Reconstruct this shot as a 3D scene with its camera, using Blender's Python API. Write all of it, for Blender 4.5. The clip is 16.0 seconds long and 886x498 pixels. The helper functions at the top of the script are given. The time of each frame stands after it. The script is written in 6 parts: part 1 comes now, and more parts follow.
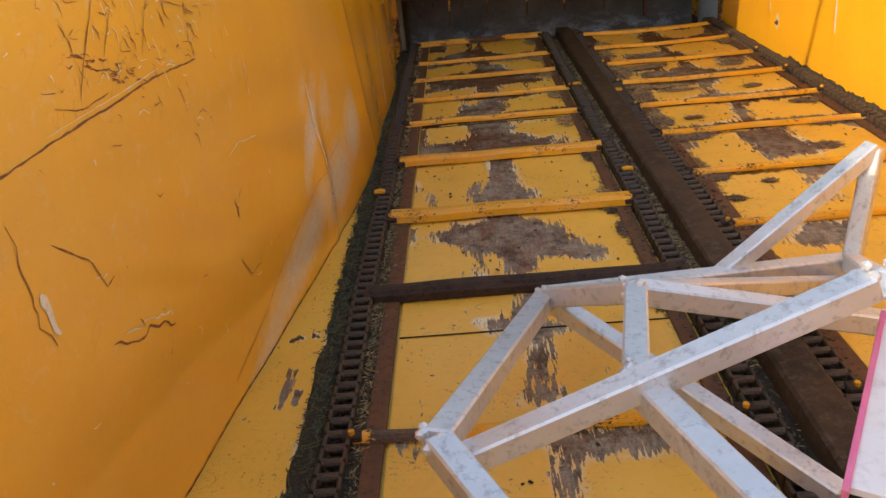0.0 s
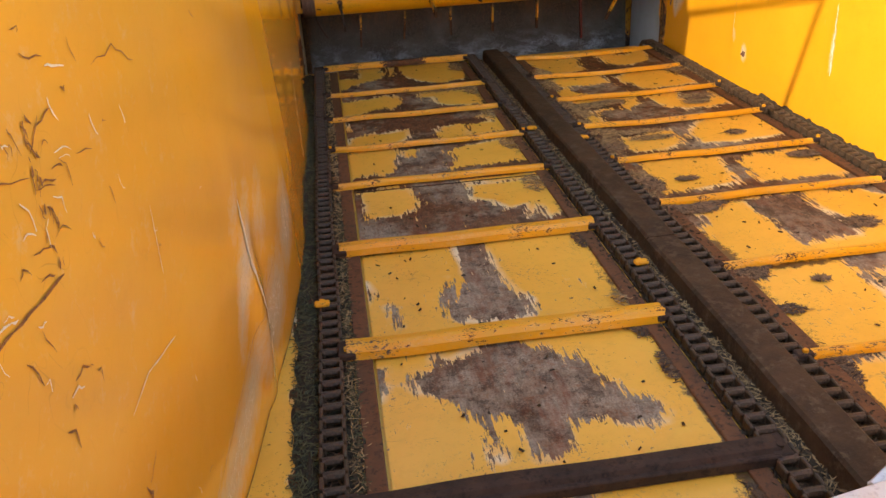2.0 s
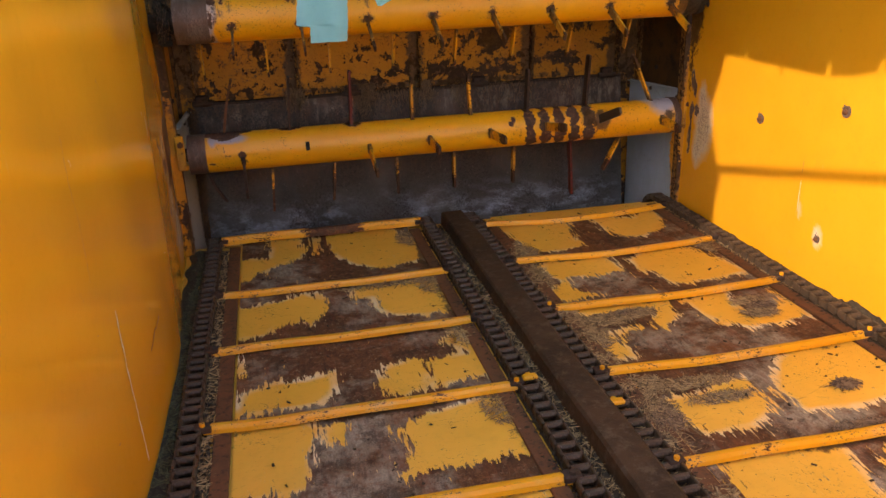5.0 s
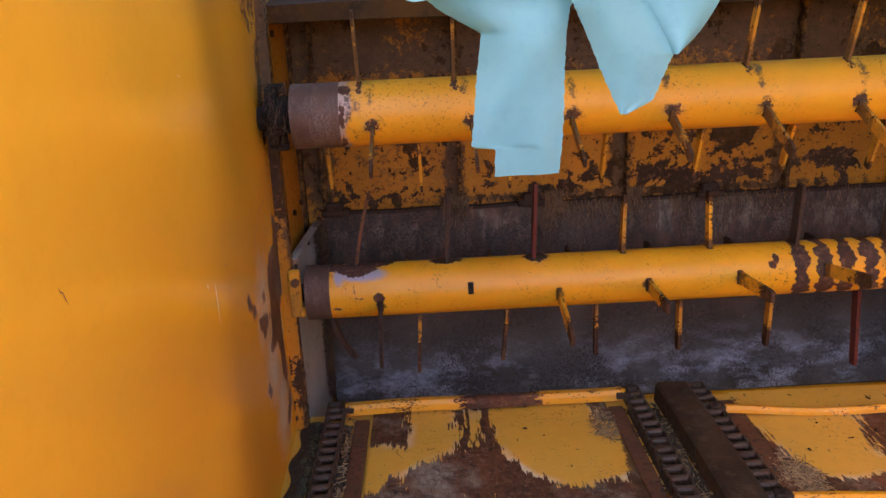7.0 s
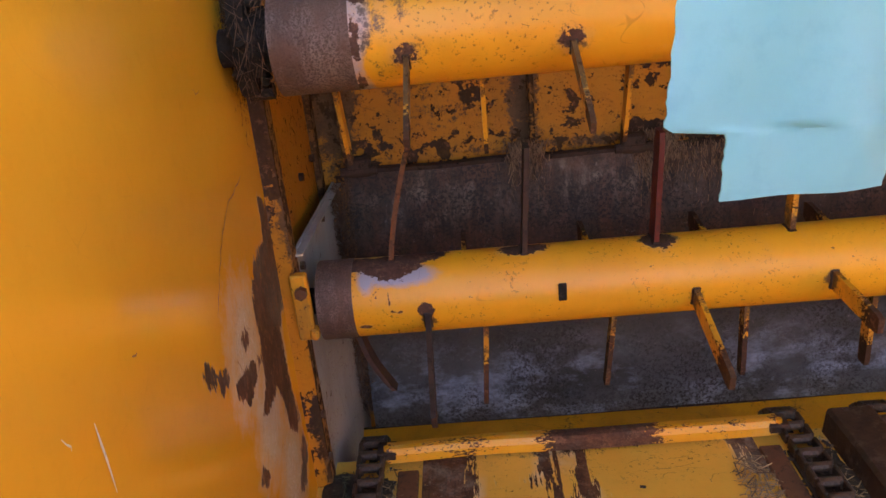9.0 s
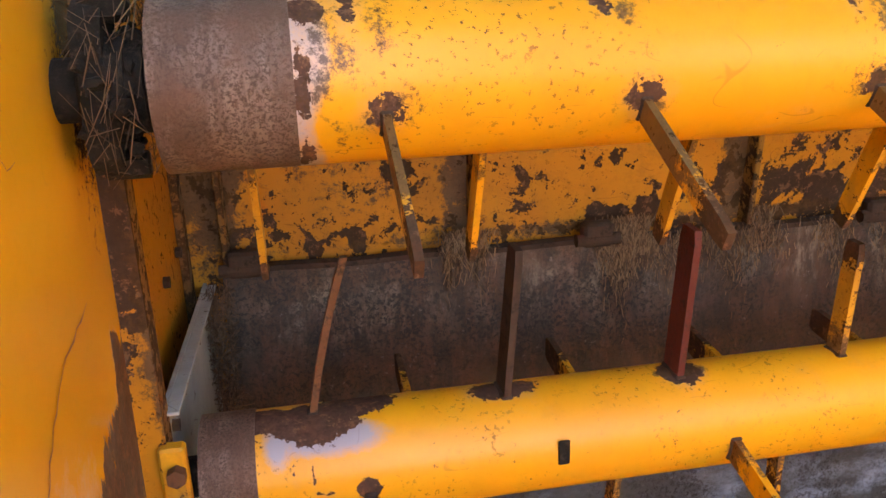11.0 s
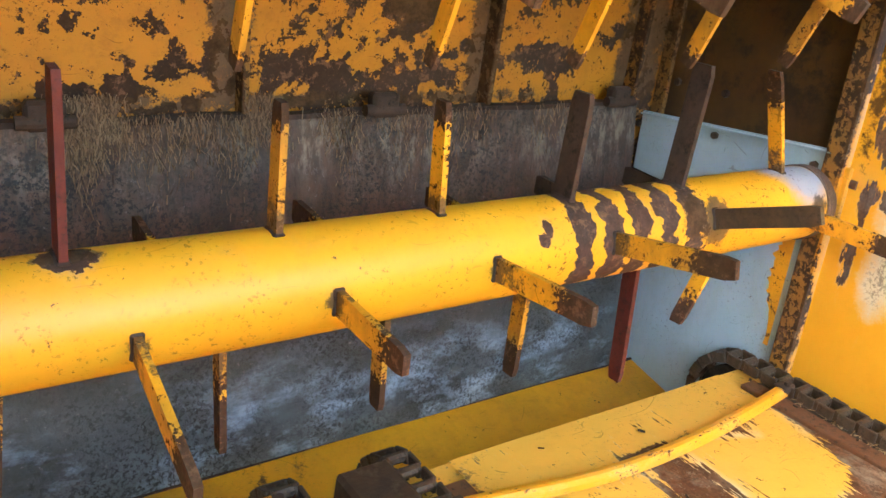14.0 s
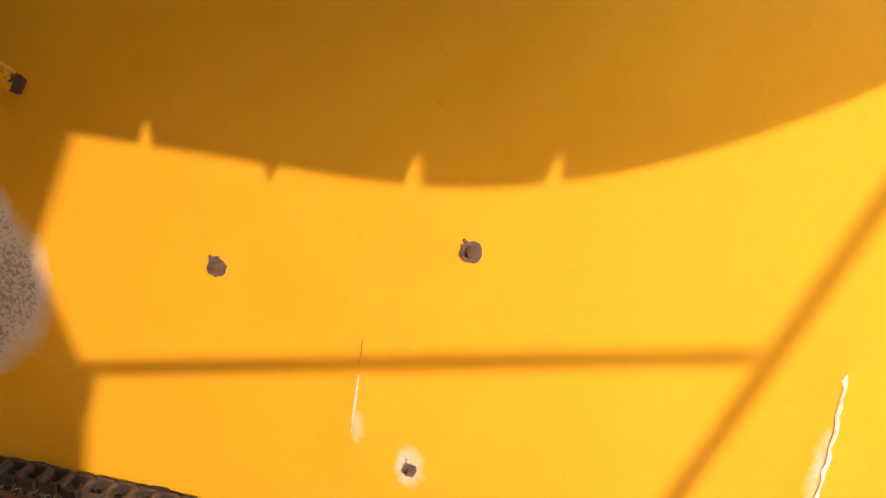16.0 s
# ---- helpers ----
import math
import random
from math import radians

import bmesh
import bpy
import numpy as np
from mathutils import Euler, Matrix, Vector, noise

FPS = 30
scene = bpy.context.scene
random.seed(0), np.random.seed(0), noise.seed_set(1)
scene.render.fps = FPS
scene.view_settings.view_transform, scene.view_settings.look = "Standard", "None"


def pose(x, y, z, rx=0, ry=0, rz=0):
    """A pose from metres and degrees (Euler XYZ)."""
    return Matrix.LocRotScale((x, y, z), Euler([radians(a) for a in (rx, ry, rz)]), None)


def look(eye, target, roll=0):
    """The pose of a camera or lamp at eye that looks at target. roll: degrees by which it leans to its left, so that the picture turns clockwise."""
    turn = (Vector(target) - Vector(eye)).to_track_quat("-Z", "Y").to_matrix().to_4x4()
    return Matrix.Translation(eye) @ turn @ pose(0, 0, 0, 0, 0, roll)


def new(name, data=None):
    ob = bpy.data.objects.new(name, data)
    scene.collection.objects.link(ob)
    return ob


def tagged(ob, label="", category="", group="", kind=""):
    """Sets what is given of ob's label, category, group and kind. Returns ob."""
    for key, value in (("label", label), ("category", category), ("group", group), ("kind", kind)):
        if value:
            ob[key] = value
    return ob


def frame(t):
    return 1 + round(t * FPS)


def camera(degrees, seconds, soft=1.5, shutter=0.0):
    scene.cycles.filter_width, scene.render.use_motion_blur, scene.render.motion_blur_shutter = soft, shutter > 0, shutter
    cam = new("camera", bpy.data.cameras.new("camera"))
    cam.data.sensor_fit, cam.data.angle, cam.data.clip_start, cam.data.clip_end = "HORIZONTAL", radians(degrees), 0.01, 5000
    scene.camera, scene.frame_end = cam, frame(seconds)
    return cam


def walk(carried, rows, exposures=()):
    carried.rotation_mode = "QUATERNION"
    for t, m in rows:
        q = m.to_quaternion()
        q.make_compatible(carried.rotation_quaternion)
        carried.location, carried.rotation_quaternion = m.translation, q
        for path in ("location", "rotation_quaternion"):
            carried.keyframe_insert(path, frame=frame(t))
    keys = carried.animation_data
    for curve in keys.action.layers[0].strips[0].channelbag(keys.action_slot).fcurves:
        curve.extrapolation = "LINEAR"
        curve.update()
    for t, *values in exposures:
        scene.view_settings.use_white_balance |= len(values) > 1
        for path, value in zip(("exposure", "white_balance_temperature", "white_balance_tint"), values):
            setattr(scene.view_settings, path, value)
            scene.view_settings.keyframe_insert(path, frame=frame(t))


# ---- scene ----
cam = camera(58.0, 16.0)
PATH = [
    (0, (-0.551, -2.093, 0.907), (-0.642, -0.29, 0.047), -5.8),
    (0.5, (-0.606, -1.899, 0.962), (-0.633, -0.094, 0.102), -6.4),
    (1, (-0.659, -1.783, 0.942), (-0.588, 0.04, 0.123), -4.2),
    (1.5, (-0.729, -1.528, 0.924), (-0.574, 0.284, 0.09), -3.1),
    (2, (-0.756, -1.397, 0.94), (-0.537, 0.376, 0.04), -3.2),
    (2.5, (-0.773, -1.141, 0.91), (-0.615, 0.656, 0.046), -2.5),
    (3, (-0.745, -0.992, 0.987), (-0.537, 0.856, 0.25), -3.6),
    (3.2, (-0.741, -0.908, 0.977), (-0.502, 0.943, 0.258), -3.5),
    (5.3, (-0.575, -0.083, 0.943), (-0.197, 1.745, 0.226), -2.1),
    (5.5, (-0.602, 0.037, 0.935), (-0.279, 1.882, 0.235), -2.6),
    (6, (-0.583, 0.266, 0.976), (-0.444, 2.16, 0.348), -3.7),
    (6.5, (-0.569, 0.391, 1.002), (-0.475, 2.309, 0.441), -3.6),
    (7, (-0.569, 0.642, 0.958), (-0.544, 2.557, 0.382), -2.8),
    (7.5, (-0.578, 0.774, 0.978), (-0.533, 2.67, 0.343), -3.6),
    (8, (-0.58, 0.985, 0.896), (-0.553, 2.854, 0.184), -4.8),
    (8.5, (-0.587, 1.187, 0.898), (-0.618, 3.043, 0.154), -5.3),
    (9, (-0.61, 1.269, 0.899), (-0.698, 3.106, 0.114), -5.8),
    (9.5, (-0.685, 1.457, 0.843), (-0.764, 3.3, 0.071), -5.6),
    (10, (-0.745, 1.592, 0.839), (-0.675, 3.484, 0.195), -4.4),
    (12.5, (-0.704, 1.676, 0.778), (-0.257, 3.474, 0.025), 1.0),
    (13, (-0.665, 1.671, 0.731), (-0.246, 3.429, -0.127), 0.7),
    (13.5, (-0.565, 1.674, 0.713), (0.07, 3.354, -0.168), 2.0),
    (14, (-0.435, 1.676, 0.698), (0.638, 3.201, -0.024), 5.7),
    (14.5, (-0.317, 1.658, 0.728), (0.998, 3.094, 0.271), 5.9),
    (15, (-0.268, 1.638, 0.756), (1.189, 2.958, 0.388), 5.9),
    (15.5, (-0.221, 1.585, 0.807), (1.508, 2.473, 0.333), 6.1),
    (16, (-0.194, 1.446, 0.856), (1.69, 1.677, 0.226), 7.5),
]
# stops and white balance by which the film's camera changes on the way
LIGHT = [
    (0.0, 1.84, 8100, 15), (0.6, 2.02, 8300, 17), (1.5, 2.24, 8100, 16), (3.0, 2.10, 8200, 28), (5.5, 2.36, 8200, 28), (6.0, 2.70, 7500, 33), (7.0, 2.70, 7100, 41), (8.0, 2.80, 7300, 41), (9.0, 2.90, 7200, 39), (9.5, 3.02, 8000, 42),
    (10.2, 3.32, 8700, 46), (12.3, 4.22, 7200, -4), (13.0, 4.40, 6900, -1), (14.0, 4.06, 6300, 3), (14.5, 3.92, 6100, 10), (15.0, 3.46, 6300, 24), (15.3, 3.26, 6200, 6), (15.5, 3.06, 6200, 1), (16.0, 2.20, 7200, 27),
]
walk(cam, [(t, look(eye, target, roll)) for t, eye, target, roll in PATH], LIGHT)
# ---------------------------------------------------------------- world and sun
world = bpy.data.worlds.new("world")
scene.world = world
world.use_nodes = True
wt = world.node_tree
sky = wt.nodes.new("ShaderNodeTexSky")
sky.sky_type = "NISHITA"
sky.sun_disc = False
SUN_DIR = Vector((0.74, 0.377, -0.444)).normalized()      # the way the sunlight travels
sky.sun_elevation = math.asin(-SUN_DIR.z)
sky.sun_rotation = math.atan2(-SUN_DIR.x, -SUN_DIR.y)
wt.nodes["Background"].inputs["Strength"].default_value = 0.15
wt.links.new(sky.outputs["Color"], wt.nodes["Background"].inputs["Color"])
sun = new("sun", bpy.data.lights.new("sun", "SUN"))
sun.data.energy = 0.92
sun.data.angle = radians(0.65)
sun.data.color = (1.0, 0.95, 0.86)
sun.matrix_world = look((0, 0, 6), Vector((0, 0, 6)) + SUN_DIR)

# ---------------------------------------------------------------- materials


class Nodes:
    """A small helper to write node materials."""

    def __init__(self, name):
        self.m = bpy.data.materials.new(name)
        self.m.use_nodes = True
        self.t = self.m.node_tree
        self.b = self.t.nodes["Principled BSDF"]
        self.co = self.t.nodes.new("ShaderNodeTexCoord").outputs["Object"]

    def n(self, kind):
        return self.t.nodes.new("ShaderNode" + kind)

    def put(self, sock, v):
        if hasattr(v, "is_output"):
            self.t.links.new(v, sock)
        else:
            sock.default_value = v

    def scaled(self, sx, sy, sz):
        mp = self.n("Mapping")
        self.t.links.new(self.co, mp.inputs["Vector"])
        mp.inputs["Scale"].default_value = (sx, sy, sz)
        return mp.outputs["Vector"]

    def turned(self, angle, sx, sy, sz):
        mp = self.n("Mapping")
        self.t.links.new(self.co, mp.inputs["Vector"])
        mp.inputs["Rotation"].default_value = (angle, 0.7 * angle, 1.3 * angle)
        mp.inputs["Scale"].default_value = (sx, sy, sz)
        return mp.outputs["Vector"]

    def lines(self, scale, width, detail=1.0, vec=None, dist=0.0):
        """Thin wandering scratch lines: where a noise crosses its middle value."""
        v = self.noise(scale, detail, 0.55, vec, dist)
        return self.step(self.math("ABSOLUTE", self.math("SUBTRACT", v, 0.5)), width, width * 0.4)

    def noise(self, scale, detail=4.0, rough=0.6, vec=None, dist=0.0):
        nd = self.n("TexNoise")
        self.t.links.new(vec or self.co, nd.inputs["Vector"])
        nd.inputs["Scale"].default_value, nd.inputs["Detail"].default_value = scale, detail
        nd.inputs["Roughness"].default_value, nd.inputs["Distortion"].default_value = rough, dist
        return nd.outputs["Fac"]

    def math(self, op, a, b=0.0, clamp=False):
        nd = self.n("Math")
        nd.operation, nd.use_clamp = op, clamp
        self.put(nd.inputs[0], a)
        self.put(nd.inputs[1], b)
        return nd.outputs[0]

    def step(self, v, lo, hi):
        nd = self.n("MapRange")
        nd.clamp = True
        self.put(nd.inputs["Value"], v)
        nd.inputs["From Min"].default_value, nd.inputs["From Max"].default_value = lo, hi
        return nd.outputs["Result"]

    def mix(self, f, a, b):
        nd = self.n("Mix")
        nd.data_type = "RGBA"
        self.put(nd.inputs[0], f)
        self.put(nd.inputs[6], a if hasattr(a, "is_output") else (*a, 1))
        self.put(nd.inputs[7], b if hasattr(b, "is_output") else (*b, 1))
        return nd.outputs[2]

    def attr(self, name):
        nd = self.n("Attribute")
        nd.attribute_name = name
        return nd.outputs["Fac"]

    def rand(self):
        return self.n("ObjectInfo").outputs["Random"]

    def bump(self, h, strength=0.3, dist=0.002):
        nd = self.n("Bump")
        nd.inputs["Strength"].default_value, nd.inputs["Distance"].default_value = strength, dist
        self.t.links.new(h, nd.inputs["Height"])
        self.t.links.new(nd.outputs["Normal"], self.b.inputs["Normal"])

    def done(self, color, rough, metal=0.0):
        self.put(self.b.inputs["Base Color"], color if hasattr(color, "is_output") else (*color, 1))
        self.put(self.b.inputs["Roughness"], rough)
        self.put(self.b.inputs["Metallic"], metal)
        return self.m


YEL = (0.84, 0.395, 0.013)
YEL2 = (0.77, 0.340, 0.012)
PALE = (0.72, 0.58, 0.36)
RUST = (0.078, 0.044, 0.028)
RUST2 = (0.185, 0.085, 0.045)
STEEL = (0.150, 0.130, 0.112)
PRIMER = (0.36, 0.36, 0.42)


def paint(name, chips=0.30, streak=(26, 26, 26), gloss=0.32, pale=0.0, base=YEL, base2=YEL2, under=RUST, under2=RUST2, grime=0.35, amp=1.0,
          pale_col=PALE, specks=0.5, scratches=0.5, mud=0.0, steel=0.85, steel_col=STEEL, local=False, pricks=0.0, relief=1.0, mottle=0.0, coarse=0.9, halo=False):
    """Old sheet-metal paint: faded in clouds, scratched and speckled, chipped to rust where the wear attribute or the noise says so."""
    k = Nodes(name)
    big = k.noise(1.7, 3, 0.55)
    fine = k.noise(1.0, 6, 0.7, k.scaled(*streak))
    grain = k.noise(240, 2, 0.6)
    spots = k.noise(9.0, 7, 0.72)
    wear = k.attr("wear")
    fade = k.attr("fade")
    scar = k.attr("scar")
    hair = k.noise(1.0, 4, 0.65, k.scaled(*(4.2 * c if c > 20 else 2.2 * c for c in streak)))
    ragged = k.math("ADD", k.math("MULTIPLY", k.math("SUBTRACT", fine, 0.5), coarse * amp), k.math("MULTIPLY", k.math("SUBTRACT", hair, 0.5), 1.25 * amp))
    ragged = k.math("MULTIPLY", ragged, k.math("ADD", 0.30, k.math("MULTIPLY", k.step(wear, 0.08, 0.40), 0.70))) if local else ragged
    blot = k.math("MULTIPLY", k.math("SUBTRACT", spots, 0.5), 0.6 * amp)
    blot = k.math("MULTIPLY", blot, k.math("ADD", 0.25, k.math("MULTIPLY", k.step(wear, 0.08, 0.40), 0.75))) if local else blot
    w = k.math("ADD", k.math("ADD", wear, ragged), blot)
    worn = k.step(w, 0.485, 0.505)
    chip = k.math("GREATER_THAN", k.math("ADD", k.noise(55, 5, 0.75), k.math("MULTIPLY", k.noise(4.0, 3), 0.22)), 0.86 - 0.30 * chips)
    mask = k.math("MAXIMUM", worn, chip)
    # small dark specks in clusters, rust pricks in faded places
    cluster = k.step(k.noise(6.5, 4, 0.65), 0.46, 0.66)
    prick = k.step(k.noise(150, 3, 0.7), 0.60, 0.63)
    mask = k.math("MAXIMUM", mask, k.math("MULTIPLY", k.math("MULTIPLY", prick, cluster), specks))
    mask = k.math("MAXIMUM", mask, k.math("MULTIPLY", k.step(k.math("ADD", k.noise(170, 4, 0.8), k.math("MULTIPLY", k.step(fade, 0.55, 1.0), 0.10)), 0.585, 0.63), k.math("MULTIPLY", k.step(fade, 0.55, 0.95), pricks)))
    # broken hair scratches at two sizes
    broken = k.step(k.noise(13, 3, 0.6), 0.53, 0.58)
    broken2 = k.step(k.noise(21, 3, 0.6, k.turned(0.9, 1, 1, 1)), 0.55, 0.60)
    scr = k.math("MULTIPLY", k.lines(6.0, 0.0022, vec=k.turned(0.6, 0.4, 1, 1)), k.math("MULTIPLY", broken, 0.8 * scratches))
    scr = k.math("MAXIMUM", scr, k.math("MULTIPLY", k.lines(5.0, 0.0026, 4, k.turned(0.3, 1, 1, 1), 0.8), k.math("MULTIPLY", scar, k.step(k.noise(14, 4, 0.7), 0.47, 0.50))))
    scr = k.math("MAXIMUM", scr, k.math("MULTIPLY", k.lines(9.0, 0.0036, 3, k.turned(1.1, 1, 1, 1), 0.5), k.math("MULTIPLY", scar, k.step(k.noise(19, 4, 0.7), 0.50, 0.53))))
    scr2 = k.math("MULTIPLY", k.lines(17.0, 0.0035, vec=k.turned(0.2, 0.5, 1, 1)), k.math("MAXIMUM", k.math("MULTIPLY", broken2, scratches), k.math("MULTIPLY", scar, k.step(k.noise(8, 3), 0.46, 0.52))))
    mask = k.math("MAXIMUM", mask, k.math("MAXIMUM", scr, scr2))
    edge = k.math("MULTIPLY", k.math("MULTIPLY", k.step(w, 0.17, 0.46), k.step(k.noise(1.0, 5, 0.65, k.scaled(*(0.30 * c for c in streak))), 0.46, 0.62)), pale)
    rim = k.math("MULTIPLY", k.math("MULTIPLY", k.step(w, 0.40, 0.47), k.step(k.noise(9, 4, 0.7), 0.50, 0.60)), 0.6 * pale)
    if halo:
        # bleached bands that follow the edges of the worn patches
        edge = k.math("MULTIPLY", k.math("MULTIPLY", k.step(wear, 0.24, 0.44), k.step(k.noise(4.5, 4, 0.6), 0.45, 0.62)), 0.85 * pale)
        rim = k.math("MULTIPLY", rim, 0.5)
    body = k.mix(k.step(big, 0.35, 0.68), base, base2)
    body = k.mix(k.math("MULTIPLY", k.step(k.noise(5, 6, 0.7), 0.5, 0.75), grime), body, tuple(c * 0.6 for c in base2))
    body = k.mix(k.math("MULTIPLY", k.step(k.noise(38, 5, 0.75), 0.50, 0.72), 0.04 + 0.9 * grime), body, tuple(c * 0.72 for c in base2))
    # pale sky reflection mixed into the paint colour
    body = k.mix(k.math("MULTIPLY", k.attr("sky_haze"), k.step(k.noise(2.6, 5, 0.65), 0.15, 0.75)), body, (0.70, 0.50, 0.25))
    body = k.mix(edge, body, pale_col)
    body = k.mix(rim, body, pale_col)
    body = k.mix(k.step(k.math("ADD", fade, k.math("MULTIPLY", k.math("SUBTRACT", k.noise(34, 7, 0.8), 0.5), 1.1)), 0.22, 0.82), body, pale_col)
    bare = k.mix(k.step(k.noise(7, 6, 0.7), 0.38, 0.66), under, under2)
    bare = k.mix(k.math("MULTIPLY", k.step(k.noise(3.1, 5, 0.7), 0.48, 0.60), steel), bare, steel_col)
    bare = k.mix(k.math("MULTIPLY", k.attr("steel"), k.step(k.noise(10, 6, 0.75), 0.34, 0.58)), bare, steel_col)
    bare = k.mix(k.math("MULTIPLY", k.step(k.noise(1.0, 5, 0.75, k.scaled(*(3.0 * c for c in streak))), 0.45, 0.70), 0.6), bare, (0.035, 0.024, 0.020))
    bare = k.mix(k.math("MULTIPLY", k.step(k.noise(46, 5, 0.8), 0.54, 0.60), 0.6), bare, (0.26, 0.13, 0.07))
    bare = k.mix(k.math("MULTIPLY", k.step(grain, 0.4, 0.7), 0.35), bare, (0.03, 0.02, 0.016))
    if mottle:
        bare = k.mix(k.math("MULTIPLY", k.step(k.noise(15, 7, 0.78), 0.50, 0.60), mottle), bare, (0.040, 0.024, 0.016))
        bare = k.mix(k.math("MULTIPLY", k.step(k.noise(1.0, 6, 0.7, k.scaled(22, 6, 22)), 0.52, 0.66), 0.8 * mottle), bare, (0.21, 0.066, 0.030))
        bare = k.mix(k.math("MULTIPLY", k.step(k.noise(75, 6, 0.8), 0.58, 0.64), mottle), bare, (0.33, 0.24, 0.15))
    col = k.mix(mask, body, bare)
    if mud:
        film = k.math("MULTIPLY", k.step(k.noise(3.3, 7, 0.72, k.scaled(1, 1, 0.55)), 0.40, 0.66), mud)
        cake = k.step(k.math("ADD", k.math("MULTIPLY", k.attr("mud"), 0.95), k.math("MULTIPLY", k.math("SUBTRACT", k.noise(34, 8, 0.85), 0.5), 2.3)), 0.46, 0.64)
        film = k.math("MAXIMUM", film, k.math("MULTIPLY", cake, 0.92))
        col = k.mix(film, col, k.mix(k.step(k.noise(40, 5, 0.75), 0.4, 0.62), (0.048, 0.026, 0.014), (0.105, 0.058, 0.027)))
    k.bump(k.math("ADD", k.math("MULTIPLY", mask, -0.6), k.math("MULTIPLY", k.noise(120, 4, 0.7), k.math("ADD", k.math("MULTIPLY", mask, 0.5), 0.10 * relief))), 0.5, 0.0015)
    rough = k.math("ADD", k.math("MULTIPLY", mask, 0.42), k.math("ADD", k.math("MULTIPLY", big, 0.18 * relief), k.math("ADD", gloss, k.math("MULTIPLY", k.noise(60, 4, 0.7), 0.10 * relief))))
    k.put(k.b.inputs["Specular IOR Level"], k.math("SUBTRACT", 0.5, k.math("MULTIPLY", mask, 0.38)))
    return k.done(col, rough)


def metal(name, a, b, c, scale=20, rough=0.75, metallic=0.0, bumps=0.4):
    """Bare or dirty metal in three tones."""
    k = Nodes(name)
    col = k.mix(k.step(k.noise(scale, 6, 0.7), 0.36, 0.62), a, b)
    col = k.mix(k.step(k.noise(scale * 3.3, 5, 0.75), 0.52, 0.66), col, c)
    k.bump(k.noise(scale * 6, 5, 0.75), bumps, 0.002)
    k.b.inputs["Specular IOR Level"].default_value = 0.2 if rough > 0.58 else 0.4
    return k.done(col, k.math("ADD", k.math("MULTIPLY", k.noise(scale, 3), 0.3), rough - 0.15), metallic)


M_WALL = paint("wall_paint", mud=0.02, chips=0.0, gloss=0.11, relief=0.2, pale=0.5, local=True, pricks=0.65, streak=(24, 24, 12), grime=0.10, amp=1.5, base=(0.81, 0.400, 0.026), base2=(0.76, 0.350, 0.020), pale_col=(0.66, 0.55, 0.37), specks=0.03, scratches=0.08)
M_FLOOR = paint("floor_paint", chips=0.30, streak=(30, 7, 30), gloss=0.32, pale=1.1, grime=0.22, amp=1.3, specks=0.7, scratches=0.5, mottle=0.6, coarse=0.6, halo=True, mud=0.03, under=(0.115, 0.058, 0.029), under2=(0.225, 0.094, 0.038), steel_col=(0.41, 0.355, 0.265), base=(0.88, 0.50, 0.075), base2=(0.82, 0.435, 0.045), pale_col=(0.82, 0.72, 0.48))
M_PART = paint("part_paint", chips=0.42, gloss=0.34, grime=0.35, mud=0.25)
M_LIP = paint("lip_paint", chips=0.12, gloss=0.40, grime=0.5, specks=0.3, scratches=0.4, mud=0.25)
M_TUBE = paint("tube_paint", chips=0.22, gloss=0.30, pale=0.12, steel=0.25, under=(0.065, 0.034, 0.025), under2=(0.13, 0.065, 0.045), grime=0.2, amp=0.62, pale_col=PRIMER, specks=0.9, scratches=0.25, mud=0.12)
# grimy guard yellow, darkened further to stand in for the housing's shade
M_GUARD = paint("guard_paint", chips=0.44, steel=0.1, streak=(14, 14, 14), gloss=0.45, grime=0.55, amp=1.15, under=(0.04, 0.024, 0.018), under2=(0.08, 0.044, 0.028), base=(0.56, 0.225, 0.004), base2=(0.44, 0.165, 0.004), specks=1.0, mud=0.12)
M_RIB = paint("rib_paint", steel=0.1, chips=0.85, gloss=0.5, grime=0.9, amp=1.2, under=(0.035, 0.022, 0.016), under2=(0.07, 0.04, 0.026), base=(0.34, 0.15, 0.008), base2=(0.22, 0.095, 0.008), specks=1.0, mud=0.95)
M_RUST = metal("rusted_steel", (0.034, 0.023, 0.018), (0.070, 0.042, 0.029), (0.018, 0.014, 0.012), 16, 0.76)
M_RAIL = metal("flaking_rail", (0.032, 0.021, 0.013), (0.074, 0.044, 0.024), (0.095, 0.070, 0.048), 11, 0.70, bumps=1.0)
M_STRIP = metal("red_rusted_strip", (0.120, 0.055, 0.028), (0.170, 0.076, 0.036), (0.052, 0.031, 0.020), 22, 0.72)
M_CHAIN = metal("chain_steel", (0.042, 0.027, 0.016), (0.088, 0.055, 0.033), (0.022, 0.015, 0.010), 40, 0.50)
M_BLUE = paint("pale_blue_plate", chips=0.16, gloss=0.40, grime=0.15, base=(0.36, 0.50, 0.60), base2=(0.42, 0.55, 0.64), specks=0.5, scratches=0.4, mud=0.28, steel=0.2)
M_PLATE = paint("grey_green_plate", chips=0.30, gloss=0.45, grime=0.3, base=(0.40, 0.43, 0.40), base2=(0.46, 0.48, 0.44), specks=0.9, scratches=0.5, mud=0.45, steel=0.2)


